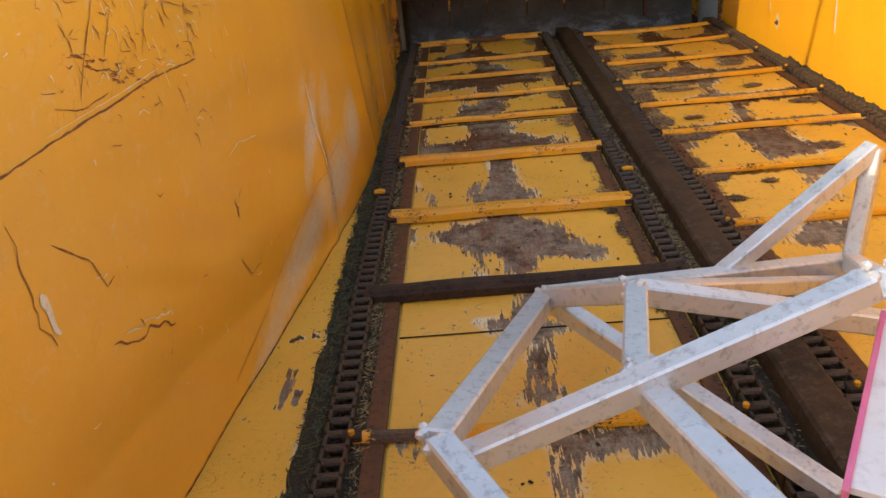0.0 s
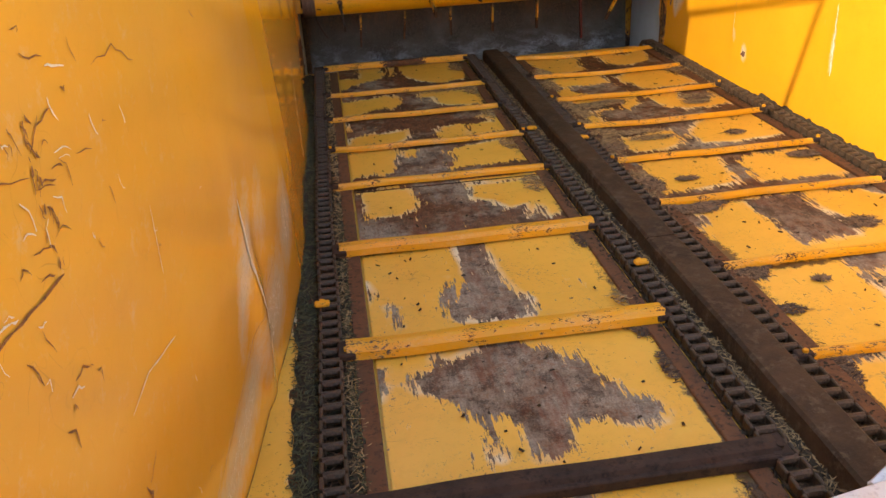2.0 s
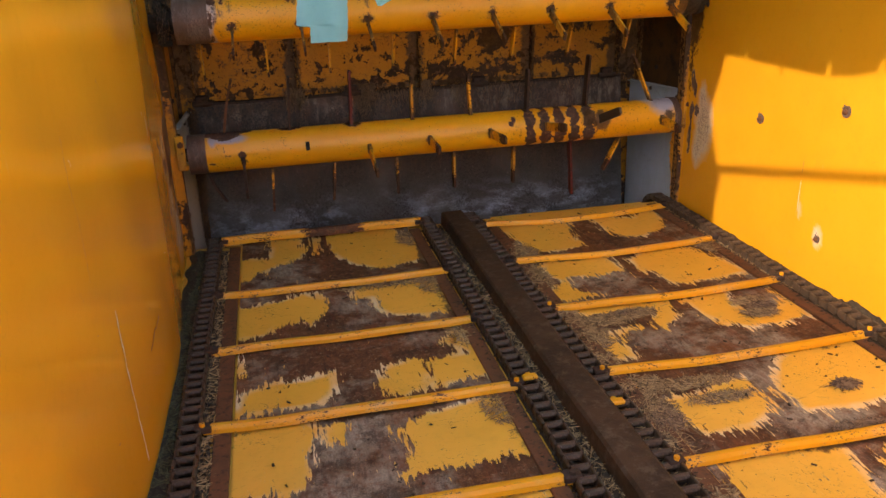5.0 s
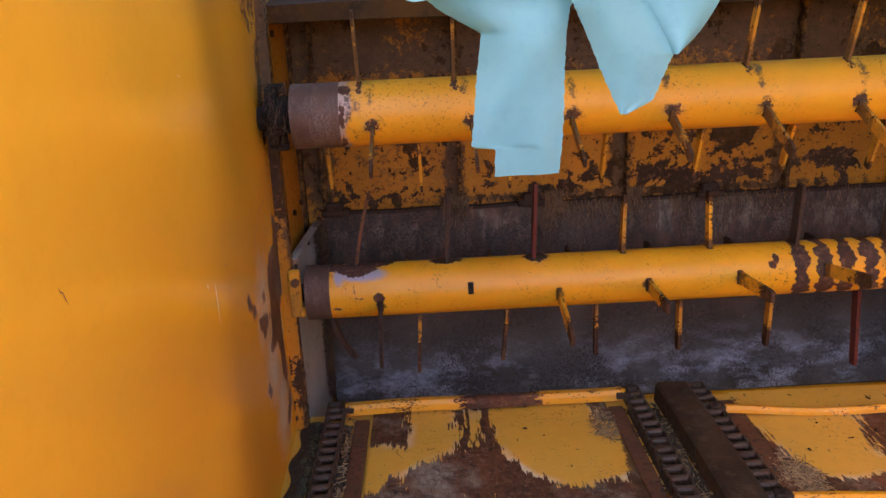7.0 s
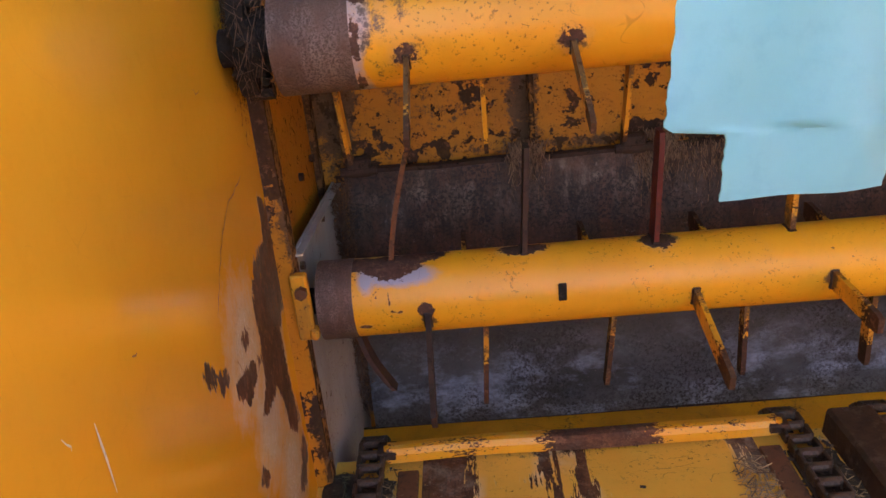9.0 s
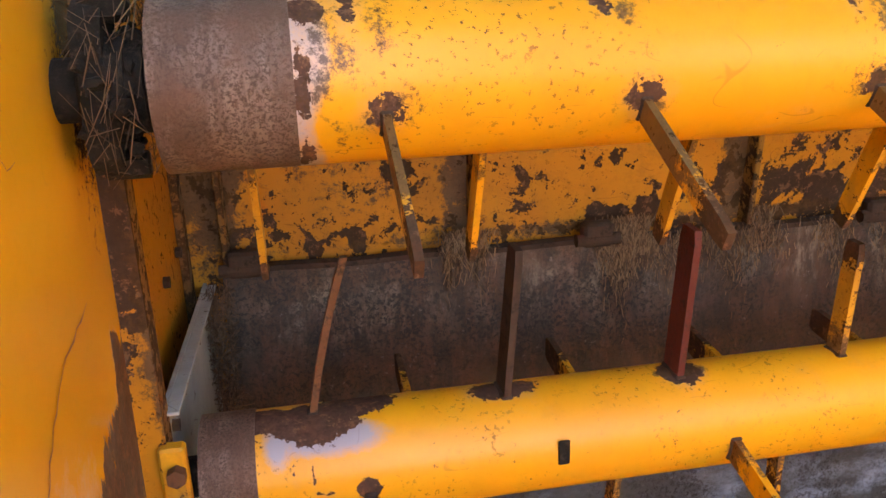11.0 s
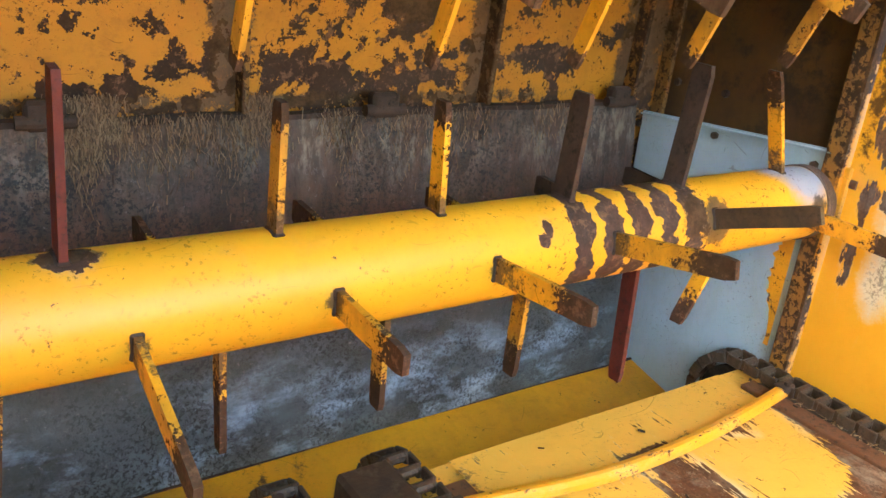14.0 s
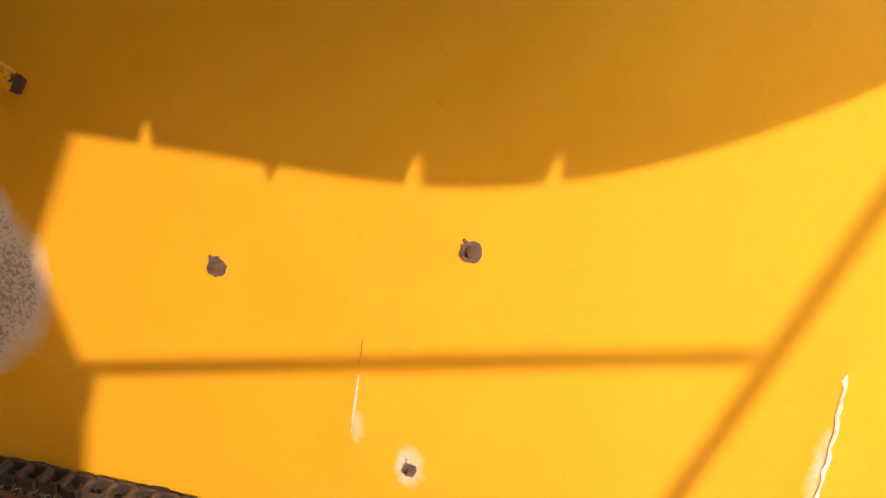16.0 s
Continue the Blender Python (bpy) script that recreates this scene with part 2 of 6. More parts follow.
def baffle_material():
    k = Nodes("baffle_sheet")
    col = k.mix(k.step(k.noise(4.5, 6, 0.72), 0.36, 0.64), (0.028, 0.027, 0.022), (0.060, 0.060, 0.050))
    brown = k.math("MULTIPLY", k.attr("wear"), k.step(k.noise(9, 6, 0.72), 0.22, 0.50))
    col = k.mix(brown, col, k.mix(k.step(k.noise(17, 6, 0.75), 0.40, 0.62), (0.076, 0.040, 0.024), (0.038, 0.025, 0.018)))
    col = k.mix(k.math("MULTIPLY", k.attr("wear"), k.math("MULTIPLY", k.step(k.noise(1.0, 6, 0.75, k.scaled(42, 42, 9)), 0.46, 0.62), 0.8)), col, (0.120, 0.058, 0.033))
    col = k.mix(k.math("MULTIPLY", k.step(k.noise(95, 5, 0.8), 0.62, 0.66), 0.7), col, (0.22, 0.185, 0.165))
    tan = k.math("MULTIPLY", k.attr("mud"), k.math("MULTIPLY", k.step(k.noise(1.0, 6, 0.75, k.scaled(30, 30, 11)), 0.46, 0.60), k.step(k.noise(5.5, 4, 0.6), 0.40, 0.56)))
    col = k.mix(tan, col, (0.26, 0.205, 0.145))
    # bluish reflection of the sky, painted as clouds and smears
    cloud = k.math("MULTIPLY", k.attr("fade"), k.step(k.noise(5, 7, 0.7, k.scaled(1, 1, 2.2)), 0.36, 0.66))
    col = k.mix(k.math("MULTIPLY", cloud, 0.75), col, (0.145, 0.175, 0.19))
    sky_smear = k.math("MULTIPLY", k.attr("fade"), k.step(k.noise(7.5, 6, 0.66, k.scaled(1, 1, 2.0)), 0.49, 0.66))
    col = k.mix(sky_smear, col, (0.34, 0.42, 0.52))
    pits = k.math("MULTIPLY", k.step(k.noise(150, 5, 0.8), 0.49, 0.54), k.step(k.noise(6, 5, 0.65), 0.36, 0.56))
    col = k.mix(k.math("MULTIPLY", pits, 0.9), col, (0.020, 0.016, 0.015))
    k.bump(k.math("SUBTRACT", k.noise(60, 5, 0.7), pits), 0.5, 0.002)
    return k.done(col, k.math("ADD", 0.34, k.math("MULTIPLY", k.noise(20, 4, 0.7), 0.35)), 0.1)


M_BAFFLE = baffle_material()
M_RED = metal("red_primer", (0.095, 0.022, 0.017), (0.125, 0.030, 0.022), (0.05, 0.022, 0.018), 24, 0.6)
M_ALU = metal("aluminium", (0.64, 0.65, 0.65), (0.71, 0.73, 0.73), (0.46, 0.465, 0.46), 16, 0.42, 0.55, 0.15)
M_WHITE = metal("white_board", (0.74, 0.73, 0.70), (0.80, 0.79, 0.77), (0.66, 0.64, 0.60), 9, 0.6, bumps=0.1)
M_PINK = metal("pink_edge", (0.75, 0.16, 0.30), (0.80, 0.22, 0.36), (0.70, 0.2, 0.3), 9, 0.6, bumps=0.1)
M_TARP = metal("tarp", (0.19, 0.53, 0.59), (0.22, 0.58, 0.63), (0.17, 0.49, 0.56), 7, 0.42, bumps=0.15)
tt = M_TARP.node_tree
tl = tt.nodes.new("ShaderNodeBsdfTranslucent")
tl.inputs["Color"].default_value = (0.28, 0.68, 0.66, 1)
tm = tt.nodes.new("ShaderNodeMixShader")
tm.inputs[0].default_value = 0.38
tt.links.new(tt.nodes["Principled BSDF"].outputs[0], tm.inputs[1])
tt.links.new(tl.outputs[0], tm.inputs[2])
tt.links.new(tm.outputs[0], tt.nodes["Material Output"].inputs["Surface"])
M_MUD = metal("mud", (0.035, 0.026, 0.018), (0.065, 0.048, 0.030), (0.09, 0.07, 0.045), 45, 0.95, bumps=1.0)
M_GREASE = metal("greasy_bearing", (0.010, 0.009, 0.008), (0.024, 0.020, 0.017), (0.05, 0.038, 0.028), 34, 0.85, bumps=1.0)


def bare_material(name, rust, scale, streak):
    """Bare tube end: scale with dense rust speckle and streaks round the tube."""
    k = Nodes(name)
    col = k.mix(k.step(k.noise(9, 6, 0.7), 0.36, 0.62), rust, scale)
    col = k.mix(k.math("MULTIPLY", k.step(k.noise(1.0, 5, 0.7, k.scaled(60, 14, 14)), 0.46, 0.62), 0.5), col, streak)
    col = k.mix(k.step(k.noise(360, 4, 0.8), 0.48, 0.56), col, (0.070, 0.040, 0.028))
    col = k.mix(k.math("MULTIPLY", k.step(k.noise(13, 6, 0.75), 0.48, 0.62), 0.6), col, (0.13, 0.066, 0.040))
    k.bump(k.noise(110, 5, 0.8), 0.6, 0.002)
    return k.done(col, 0.62, 0.1)


M_BARE = bare_material("bare_speckled_tube", (0.080, 0.044, 0.030), (0.165, 0.110, 0.084), (0.26, 0.195, 0.155))
M_SLEEVE = bare_material("bare_brown_tube", (0.070, 0.034, 0.022), (0.150, 0.086, 0.060), (0.27, 0.19, 0.145))
M_SOIL = metal("gravel_ground", (0.16, 0.14, 0.11), (0.26, 0.23, 0.19), (0.10, 0.09, 0.07), 3, 0.95)
# mud browns, taken darker for the shade that the tarp throws on the hood
M_HOUSE = metal("mud_and_shade_sheet", (0.048, 0.027, 0.015), (0.10, 0.048, 0.014), (0.034, 0.021, 0.014), 4, 0.85)
M_BARN = metal("barn_wall", (0.10, 0.045, 0.045), (0.12, 0.055, 0.052), (0.085, 0.04, 0.04), 1.2, 0.8, bumps=0.1)


def straw_material(name, dark, light):
    k = Nodes(name)
    r = k.n("NewGeometry").outputs["Random Per Island"]
    col = k.mix(r, dark, light)
    return k.done(col, 0.9)


M_STRAW = straw_material("straw", (0.085, 0.052, 0.026), (0.46, 0.31, 0.145))
M_DARK_STRAW = straw_material("old_straw", (0.036, 0.022, 0.014), (0.19, 0.115, 0.065))
M_TUFT = straw_material("tuft_straw", (0.055, 0.032, 0.019), (0.31, 0.195, 0.108))
M_GRASS = straw_material("grass", (0.024, 0.022, 0.012), (0.13, 0.125, 0.055))

# ---------------------------------------------------------------- building helpers


def mesh_of(name, bm):
    me = bpy.data.meshes.new(name)
    bm.normal_update()
    bm.to_mesh(me)
    bm.free()
    return me


def part(name, bm, material, parent=None, label="", smooth=False):
    """Link a bmesh as one mesh object, under a thing or a part if one is given."""
    me = bm if isinstance(bm, bpy.types.Mesh) else mesh_of(name, bm)
    if material and not me.materials:
        me.materials.append(material)
    if smooth:
        for p in me.polygons:
            p.use_smooth = True
        me.set_sharp_from_angle(angle=radians(40))
    ob = new(name, me)
    if parent:
        ob.parent = parent
    if label:
        ob["label"] = label
    return ob


def thing(name, label, category, at=(0, 0, 0), group="", kind=""):
    """An Empty at the base of a thing with parts."""
    ob = new(name)
    ob.location = at
    ob.empty_display_size = 0.05
    return tagged(ob, label, category, group, kind)


def box(bm, c, s, m=None, bevel=0.0):
    """A box of size s round c, turned by m (a matrix) first."""
    r = bmesh.ops.create_cube(bm, size=1.0)
    vs = r["verts"]
    for v in vs:
        v.co = Vector((v.co.x * s[0], v.co.y * s[1], v.co.z * s[2]))
    if bevel > 0:
        es = list({e for v in vs for e in v.link_edges})
        vs = bmesh.ops.bevel(bm, geom=es, offset=bevel, segments=1, affect="EDGES")["verts"]
    for v in vs:
        v.co = (m @ v.co if m else v.co) + Vector(c)
    return vs


def extrude_profile(bm, pts, x0, x1, cuts=1, bend=None):
    """A closed (y, z) profile swept along x; bend(u) gives an offset (dy, dz)."""
    rings = []
    for i in range(cuts + 1):
        u = i / cuts
        dy, dz = bend(u) if bend else (0, 0)
        rings.append([bm.verts.new((x0 + (x1 - x0) * u, y + dy, z + dz)) for y, z in pts])
    n = len(pts)
    for a, b in zip(rings, rings[1:]):
        for j in range(n):
            bm.faces.new((a[j], a[(j + 1) % n], b[(j + 1) % n], b[j]))
    bm.faces.new(rings[0][::-1])
    bm.faces.new(rings[-1])
    bmesh.ops.recalc_face_normals(bm, faces=bm.faces[:])


def rod(bm, a, b, r0, r1=None, seg=20):
    a, b = Vector(a), Vector(b)
    d = b - a
    m = Matrix.Translation((a + b) / 2) @ d.to_track_quat("Z", "Y").to_matrix().to_4x4()
    return bmesh.ops.create_cone(bm, cap_ends=True, segments=seg, radius1=r0, radius2=r0 if r1 is None else r1, depth=d.length, matrix=m)["verts"]


def bar(bm, a, b, w, h, up=(0, 0, 1), bevel=0.0015):
    """A rectangular bar from a to b, w across and h along up."""
    a, b = Vector(a), Vector(b)
    z = (b - a).normalized()
    x = Vector(up).cross(z).normalized()
    y = z.cross(x)
    m = Matrix((x, y, z)).transposed()
    return box(bm, (a + b) / 2, (w, h, (b - a).length), m, bevel)


def grid_mesh(name, us, vs, place, wear=None, fade=None, thick=0.0, away=(0, 0, -1), scar=None, mud=None, steel=None, sky_haze=None):
    """A sheet over us x vs by place(u, v), with float attributes on its points; given a thickness, it is closed behind."""
    U, V = np.meshgrid(us, vs, indexing="ij")
    X, Y, Z = place(U, V)
    P = np.stack([X + 0 * U, Y + 0 * U, Z + 0 * U], -1).reshape(-1, 3)
    nu, nv = U.shape
    idx = np.arange(nu * nv).reshape(nu, nv)
    F = np.stack([idx[:-1, :-1], idx[1:, :-1], idx[1:, 1:], idx[:-1, 1:]], -1).reshape(-1, 4)
    n0 = len(P)
    faces = F.tolist()
    if thick:
        P = np.vstack([P, P + np.array(away) * thick])
        faces += (F[:, ::-1] + n0).tolist()
        loop = np.concatenate([idx[:, 0], idx[-1, 1:], idx[-2::-1, -1], idx[0, -2:0:-1]])
        nxt = np.roll(loop, -1)
        faces += np.stack([nxt, loop, loop + n0, nxt + n0], -1).tolist()
    me = bpy.data.meshes.new(name)
    me.from_pydata(P.tolist(), [], faces)
    for key, fn in (("wear", wear), ("fade", fade), ("scar", scar), ("mud", mud), ("steel", steel), ("sky_haze", sky_haze)):
        if fn is not None:
            at = me.attributes.new(key, "FLOAT", "POINT")
            val = np.clip(fn(U, V), 0, 1).reshape(-1)
            if thick:
                val = np.concatenate([val, val])
            at.data.foreach_set("value", val.astype(np.float32))
    me.update()
    for p in me.polygons:
        p.use_smooth = True
    if thick:
        me.set_sharp_from_angle(angle=radians(35))
    return me


def blob(U, V, u, v, ru, rv, turn=0.0, top=1.0):
    """A soft ellipse that falls from top in its middle to nothing at 1.6 radii."""
    c, s = math.cos(radians(turn)), math.sin(radians(turn))
    a, b = U - u, V - v
    d = np.sqrt(((a * c + b * s) / ru) ** 2 + ((-a * s + b * c) / rv) ** 2)
    return np.clip(top * (1.6 - d) / 1.2, 0, top)


def blobs(U, V, rows):
    w = np.zeros_like(U)
    for r in rows:
        w = np.maximum(w, blob(U, V, *r))
    return w


def outline_depth(U, V, outline):
    """How far each point lies inside a closed outline; outside it is negative."""
    inside = np.zeros(U.shape, bool)
    far = np.full(U.shape, 9.0)
    for (ax, ay), (bx, by) in zip(outline, outline[1:] + outline[:1]):
        dx, dy = bx - ax, by - ay
        t = np.clip(((U - ax) * dx + (V - ay) * dy) / (dx * dx + dy * dy + 1e-9), 0, 1)
        far = np.minimum(far, np.hypot(U - ax - t * dx, V - ay - t * dy))
        if dy:
            inside ^= ((ay > V) != (by > V)) & (U < dx * (V - ay) / dy + ax)
    return np.where(inside, far, -far)


def sheet_noise(U, V, f, seed=0.0):
    """Cheap smooth noise from a few turned sine waves, about -1 to 1."""
    w = np.zeros_like(U)
    for i in range(5):
        a = 1.3 + 2.4 * i + seed
        w = w + np.sin(f * (1 + 0.37 * i) * (U * math.cos(a) + V * math.sin(a)) + 1.7 * i + 3.1 * seed)
    return w / 3.0


# ---------------------------------------------------------------- the box: floor and walls
Y0, Y1 = -2.75, 2.44
Y_END = 2.41            # where the side walls end and the beater housing begins


def wall_x(y, z):
    """The left wall: straight in the rear, flared outwards towards the front."""
    g = y - 0.30 + 0.6 * z
    s = 0.10
    soft = -s * np.log1p(np.exp(-g / s))
    dent = 0.014 * np.exp(-((y + 0.19 + 0.36 * (z - 0.25)) / 0.035) ** 2) * np.exp(-((z - 0.22) / 0.22) ** 2)
    wave = 0.003 * np.sin(5.1 * y + 2.0 * z) * np.sin(4.3 * z + 1.3 * y) + 0.0012 * np.sin(17 * y + 9 * z)
    rear = 0.02 * np.log1p(np.exp((y - 1.77 - 0.09 * (z - 0.6)) / 0.02)) - 0.66 * 0.04 * np.log1p(np.exp((y - 2.03) / 0.04))
    belly = 0.008 / (1 + np.exp((1.2 - y) / 0.08))
    return -0.89 + 0.107 * (1 + 0.20 * np.exp(-(z / 0.2) ** 2)) * soft + dent + wave + belly - 0.090 * rear


def right_x(y, z):
    return 0.858 + 0.004 * np.sin(3.1 * y + 0.5) * np.sin(3.7 * z) - 0.004 * np.exp(-((y - 1.67) / 0.015) ** 2) * np.exp(-((z - 0.25) / 0.14) ** 2) - 0.005 * np.exp(-((y - 1.005) / 0.015) ** 2) * np.exp(-((z - 0.33) / 0.2) ** 2)


bm = bmesh.new()
box(bm, (0.0, (Y0 + Y1) / 2, -0.012), (2.4, Y1 - Y0, 0.02))
floor = tagged(part("floor", bm, M_FLOOR), "worn yellow steel floor of a spreader box with rusted lanes", "floor", kind="structure")

# where the paint of each bay has gone and where it stays, as outlines on the floor
BAYS = []


def bay(lane, y_from, y_to, worn, gone, kept):
    """One stretch of floor plate between two slats: how worn it is, and its patches."""
    BAYS.append((lane, y_from, y_to, worn, gone, kept))


bay("L", -1.36, -0.968, 0.12, [[(-0.478, -0.989), (-0.42, -0.987), (-0.3, -0.97), (-0.202, -0.968), (-0.207, -1.003), (-0.246, -1.042), (-0.324, -1.041), (-0.401, -1.05), (-0.422, -1.073), (-0.423, -1.139), (-0.458, -1.136), (-0.449, -1.028)], [(-0.725, -0.978), (-0.705, -0.972), (-0.679, -1.005), (-0.688, -1.016)]], [])
bay("L", -0.968, -0.445, 0.12, [[(-0.472, -0.464), (-0.424, -0.468), (-0.427, -0.536), (-0.432, -0.594), (-0.378, -0.631), (-0.413, -0.652), (-0.426, -0.685), (-0.43, -0.766), (-0.429, -0.84), (-0.417, -0.898), (-0.494, -0.887), (-0.471, -0.834), (-0.465, -0.761), (-0.459, -0.688), (-0.47, -0.657), (-0.543, -0.63), (-0.557, -0.6), (-0.567, -0.58), (-0.521, -0.578), (-0.488, -0.545), (-0.469, -0.507)], [(-0.765, -0.62), (-0.745, -0.629), (-0.737, -0.66), (-0.758, -0.665)]], [])
bay("L", -0.445, 0, 0.12, [[(-0.492, 0.023), (-0.447, 0.022), (-0.423, -0.028), (-0.384, -0.07), (-0.355, -0.114), (-0.325, -0.093), (-0.315, -0.133), (-0.312, -0.193), (-0.285, -0.228), (-0.239, -0.266), (-0.226, -0.295), (-0.238, -0.319), (-0.302, -0.314), (-0.351, -0.296), (-0.411, -0.296), (-0.436, -0.379), (-0.486, -0.374), (-0.492, -0.318), (-0.501, -0.278), (-0.529, -0.253), (-0.547, -0.362), (-0.558, -0.355), (-0.553, -0.267), (-0.579, -0.243), (-0.623, -0.183), (-0.664, -0.145), (-0.682, -0.112), (-0.677, -0.088), (-0.626, -0.078), (-0.616, -0.019), (-0.596, -0.063), (-0.558, -0.039), (-0.526, -0.014)], [(-0.76, -0.057), (-0.724, -0.059), (-0.725, -0.117), (-0.738, -0.153), (-0.756, -0.101)]], [])
bay("L", 0, 0.469, 0.12, [[(-0.497, 0.468), (-0.415, 0.473), (-0.423, 0.407), (-0.42, 0.307), (-0.413, 0.259), (-0.404, 0.225), (-0.392, 0.18), (-0.37, 0.146), (-0.382, 0.09), (-0.435, 0.08), (-0.489, 0.08), (-0.54, 0.097), (-0.567, 0.13), (-0.579, 0.161), (-0.57, 0.2), (-0.551, 0.261), (-0.541, 0.286), (-0.539, 0.226), (-0.537, 0.174), (-0.528, 0.193), (-0.505, 0.253), (-0.487, 0.342), (-0.494, 0.406)], [(-0.759, 0.307), (-0.743, 0.309), (-0.726, 0.258), (-0.742, 0.229), (-0.755, 0.194)], [(-0.694, 0.186), (-0.666, 0.175), (-0.674, 0.153), (-0.674, 0.097), (-0.683, 0.121)]], [])
bay("L", 0.469, 0.917, 0.88, [], [[(-0.727, 0.895), (-0.66, 0.901), (-0.568, 0.875), (-0.547, 0.766), (-0.564, 0.717), (-0.62, 0.677), (-0.706, 0.687), (-0.713, 0.763)], [(-0.387, 0.867), (-0.25, 0.868), (-0.155, 0.861), (-0.127, 0.796), (-0.137, 0.687), (-0.149, 0.605), (-0.211, 0.569), (-0.211, 0.667), (-0.265, 0.579), (-0.253, 0.675), (-0.302, 0.657), (-0.346, 0.727), (-0.4, 0.756)], [(-0.428, 0.949), (-0.213, 0.952), (-0.128, 0.926), (-0.156, 0.857), (-0.408, 0.883)], [(-0.664, 0.962), (-0.591, 0.956), (-0.597, 0.896), (-0.668, 0.903)]])
bay("L", 0.917, 1.263, 0.88, [], [[(-0.774, 1.277), (-0.593, 1.285), (-0.555, 1.215), (-0.582, 1.123), (-0.598, 1.021), (-0.718, 1.015), (-0.771, 1.005)], [(-0.407, 1.183), (-0.268, 1.242), (-0.133, 1.266), (-0.126, 1.149), (-0.133, 1.029), (-0.279, 1.027), (-0.416, 1.02), (-0.385, 1.105)], [(-0.553, 1.23), (-0.516, 1.222), (-0.521, 1.158), (-0.552, 1.164)]])
bay("L", 1.263, 1.615, 0.88, [], [[(-0.729, 1.409), (-0.651, 1.448), (-0.577, 1.439), (-0.508, 1.461), (-0.513, 1.373), (-0.554, 1.318), (-0.66, 1.315), (-0.741, 1.318), (-0.734, 1.373)], [(-0.405, 1.443), (-0.349, 1.465), (-0.295, 1.462), (-0.298, 1.398), (-0.31, 1.317), (-0.382, 1.306), (-0.397, 1.343), (-0.409, 1.366)], [(-0.286, 1.449), (-0.188, 1.468), (-0.226, 1.538), (-0.191, 1.647), (-0.175, 1.629), (-0.164, 1.552), (-0.142, 1.487), (-0.131, 1.442), (-0.139, 1.34), (-0.24, 1.332), (-0.301, 1.315)], [(-0.78, 1.656), (-0.761, 1.643), (-0.753, 1.516), (-0.768, 1.537)], [(-0.741, 1.645), (-0.727, 1.632), (-0.724, 1.5), (-0.733, 1.51)]])
bay("L", 1.615, 1.965, 0.88, [], [[(-0.783, 1.898), (-0.701, 1.891), (-0.615, 1.915), (-0.554, 1.955), (-0.517, 1.898), (-0.508, 1.777), (-0.545, 1.696), (-0.569, 1.736), (-0.601, 1.759), (-0.649, 1.73), (-0.656, 1.694), (-0.771, 1.694), (-0.775, 1.82)], [(-0.421, 1.935), (-0.315, 1.94), (-0.189, 1.951), (-0.156, 1.895), (-0.125, 1.801), (-0.141, 1.715), (-0.232, 1.701), (-0.324, 1.726), (-0.365, 1.776), (-0.366, 1.855), (-0.415, 1.869)], [(-0.525, 1.94), (-0.506, 1.941), (-0.505, 1.806), (-0.538, 1.722)]])
bay("L", 1.965, 2.43, 0.88, [], [[(-0.785, 2.275), (-0.65, 2.265), (-0.637, 2.433), (-0.535, 2.443), (-0.535, 2.236), (-0.603, 2.2), (-0.669, 2.138), (-0.776, 2.074)], [(-0.444, 2.425), (-0.338, 2.444), (-0.2, 2.434), (-0.189, 2.347), (-0.153, 2.301), (-0.135, 2.201), (-0.146, 2.108), (-0.242, 2.074), (-0.308, 2.073), (-0.382, 2.115), (-0.43, 2.192), (-0.452, 2.296)], [(-0.498, 2.431), (-0.475, 2.409), (-0.493, 2.25), (-0.508, 2.304)]])
bay("R", 1.975, 2.335, 0.88, [], [[(0.118, 2.411), (0.369, 2.377), (0.394, 2.287), (0.362, 2.169), (0.362, 2.066), (0.269, 2.041), (0.176, 2.069), (0.169, 2.17), (0.153, 2.283)], [(0.485, 2.369), (0.605, 2.39), (0.568, 2.314), (0.64, 2.281), (0.687, 2.369), (0.736, 2.378), (0.733, 2.262), (0.698, 2.166), (0.595, 2.089), (0.516, 2.113), (0.483, 2.197)]])
bay("R", 1.622, 1.975, 0.88, [], [[(0.206, 1.992), (0.305, 2.005), (0.414, 1.981), (0.406, 1.913), (0.401, 1.829), (0.303, 1.821), (0.226, 1.825), (0.215, 1.732), (0.284, 1.68), (0.119, 1.682), (0.127, 1.757), (0.187, 1.808), (0.159, 1.87), (0.18, 1.939)], [(0.456, 1.919), (0.535, 1.979), (0.675, 1.946), (0.714, 1.843), (0.737, 1.778), (0.751, 1.718), (0.614, 1.693), (0.489, 1.695), (0.469, 1.799), (0.434, 1.809)]])
bay("R", 1.262, 1.622, 0.88, [], [[(0.15, 1.626), (0.313, 1.653), (0.421, 1.601), (0.405, 1.527), (0.402, 1.486), (0.335, 1.434), (0.329, 1.487), (0.353, 1.541), (0.323, 1.563), (0.223, 1.562), (0.151, 1.591)], [(0.15, 1.463), (0.235, 1.478), (0.289, 1.472), (0.205, 1.448), (0.214, 1.386), (0.214, 1.325), (0.126, 1.324), (0.142, 1.393)], [(0.465, 1.588), (0.592, 1.646), (0.616, 1.603), (0.578, 1.512), (0.589, 1.455), (0.654, 1.453), (0.715, 1.507), (0.733, 1.597), (0.734, 1.665), (0.769, 1.656), (0.752, 1.52), (0.742, 1.399), (0.555, 1.384), (0.495, 1.43), (0.469, 1.49)]])
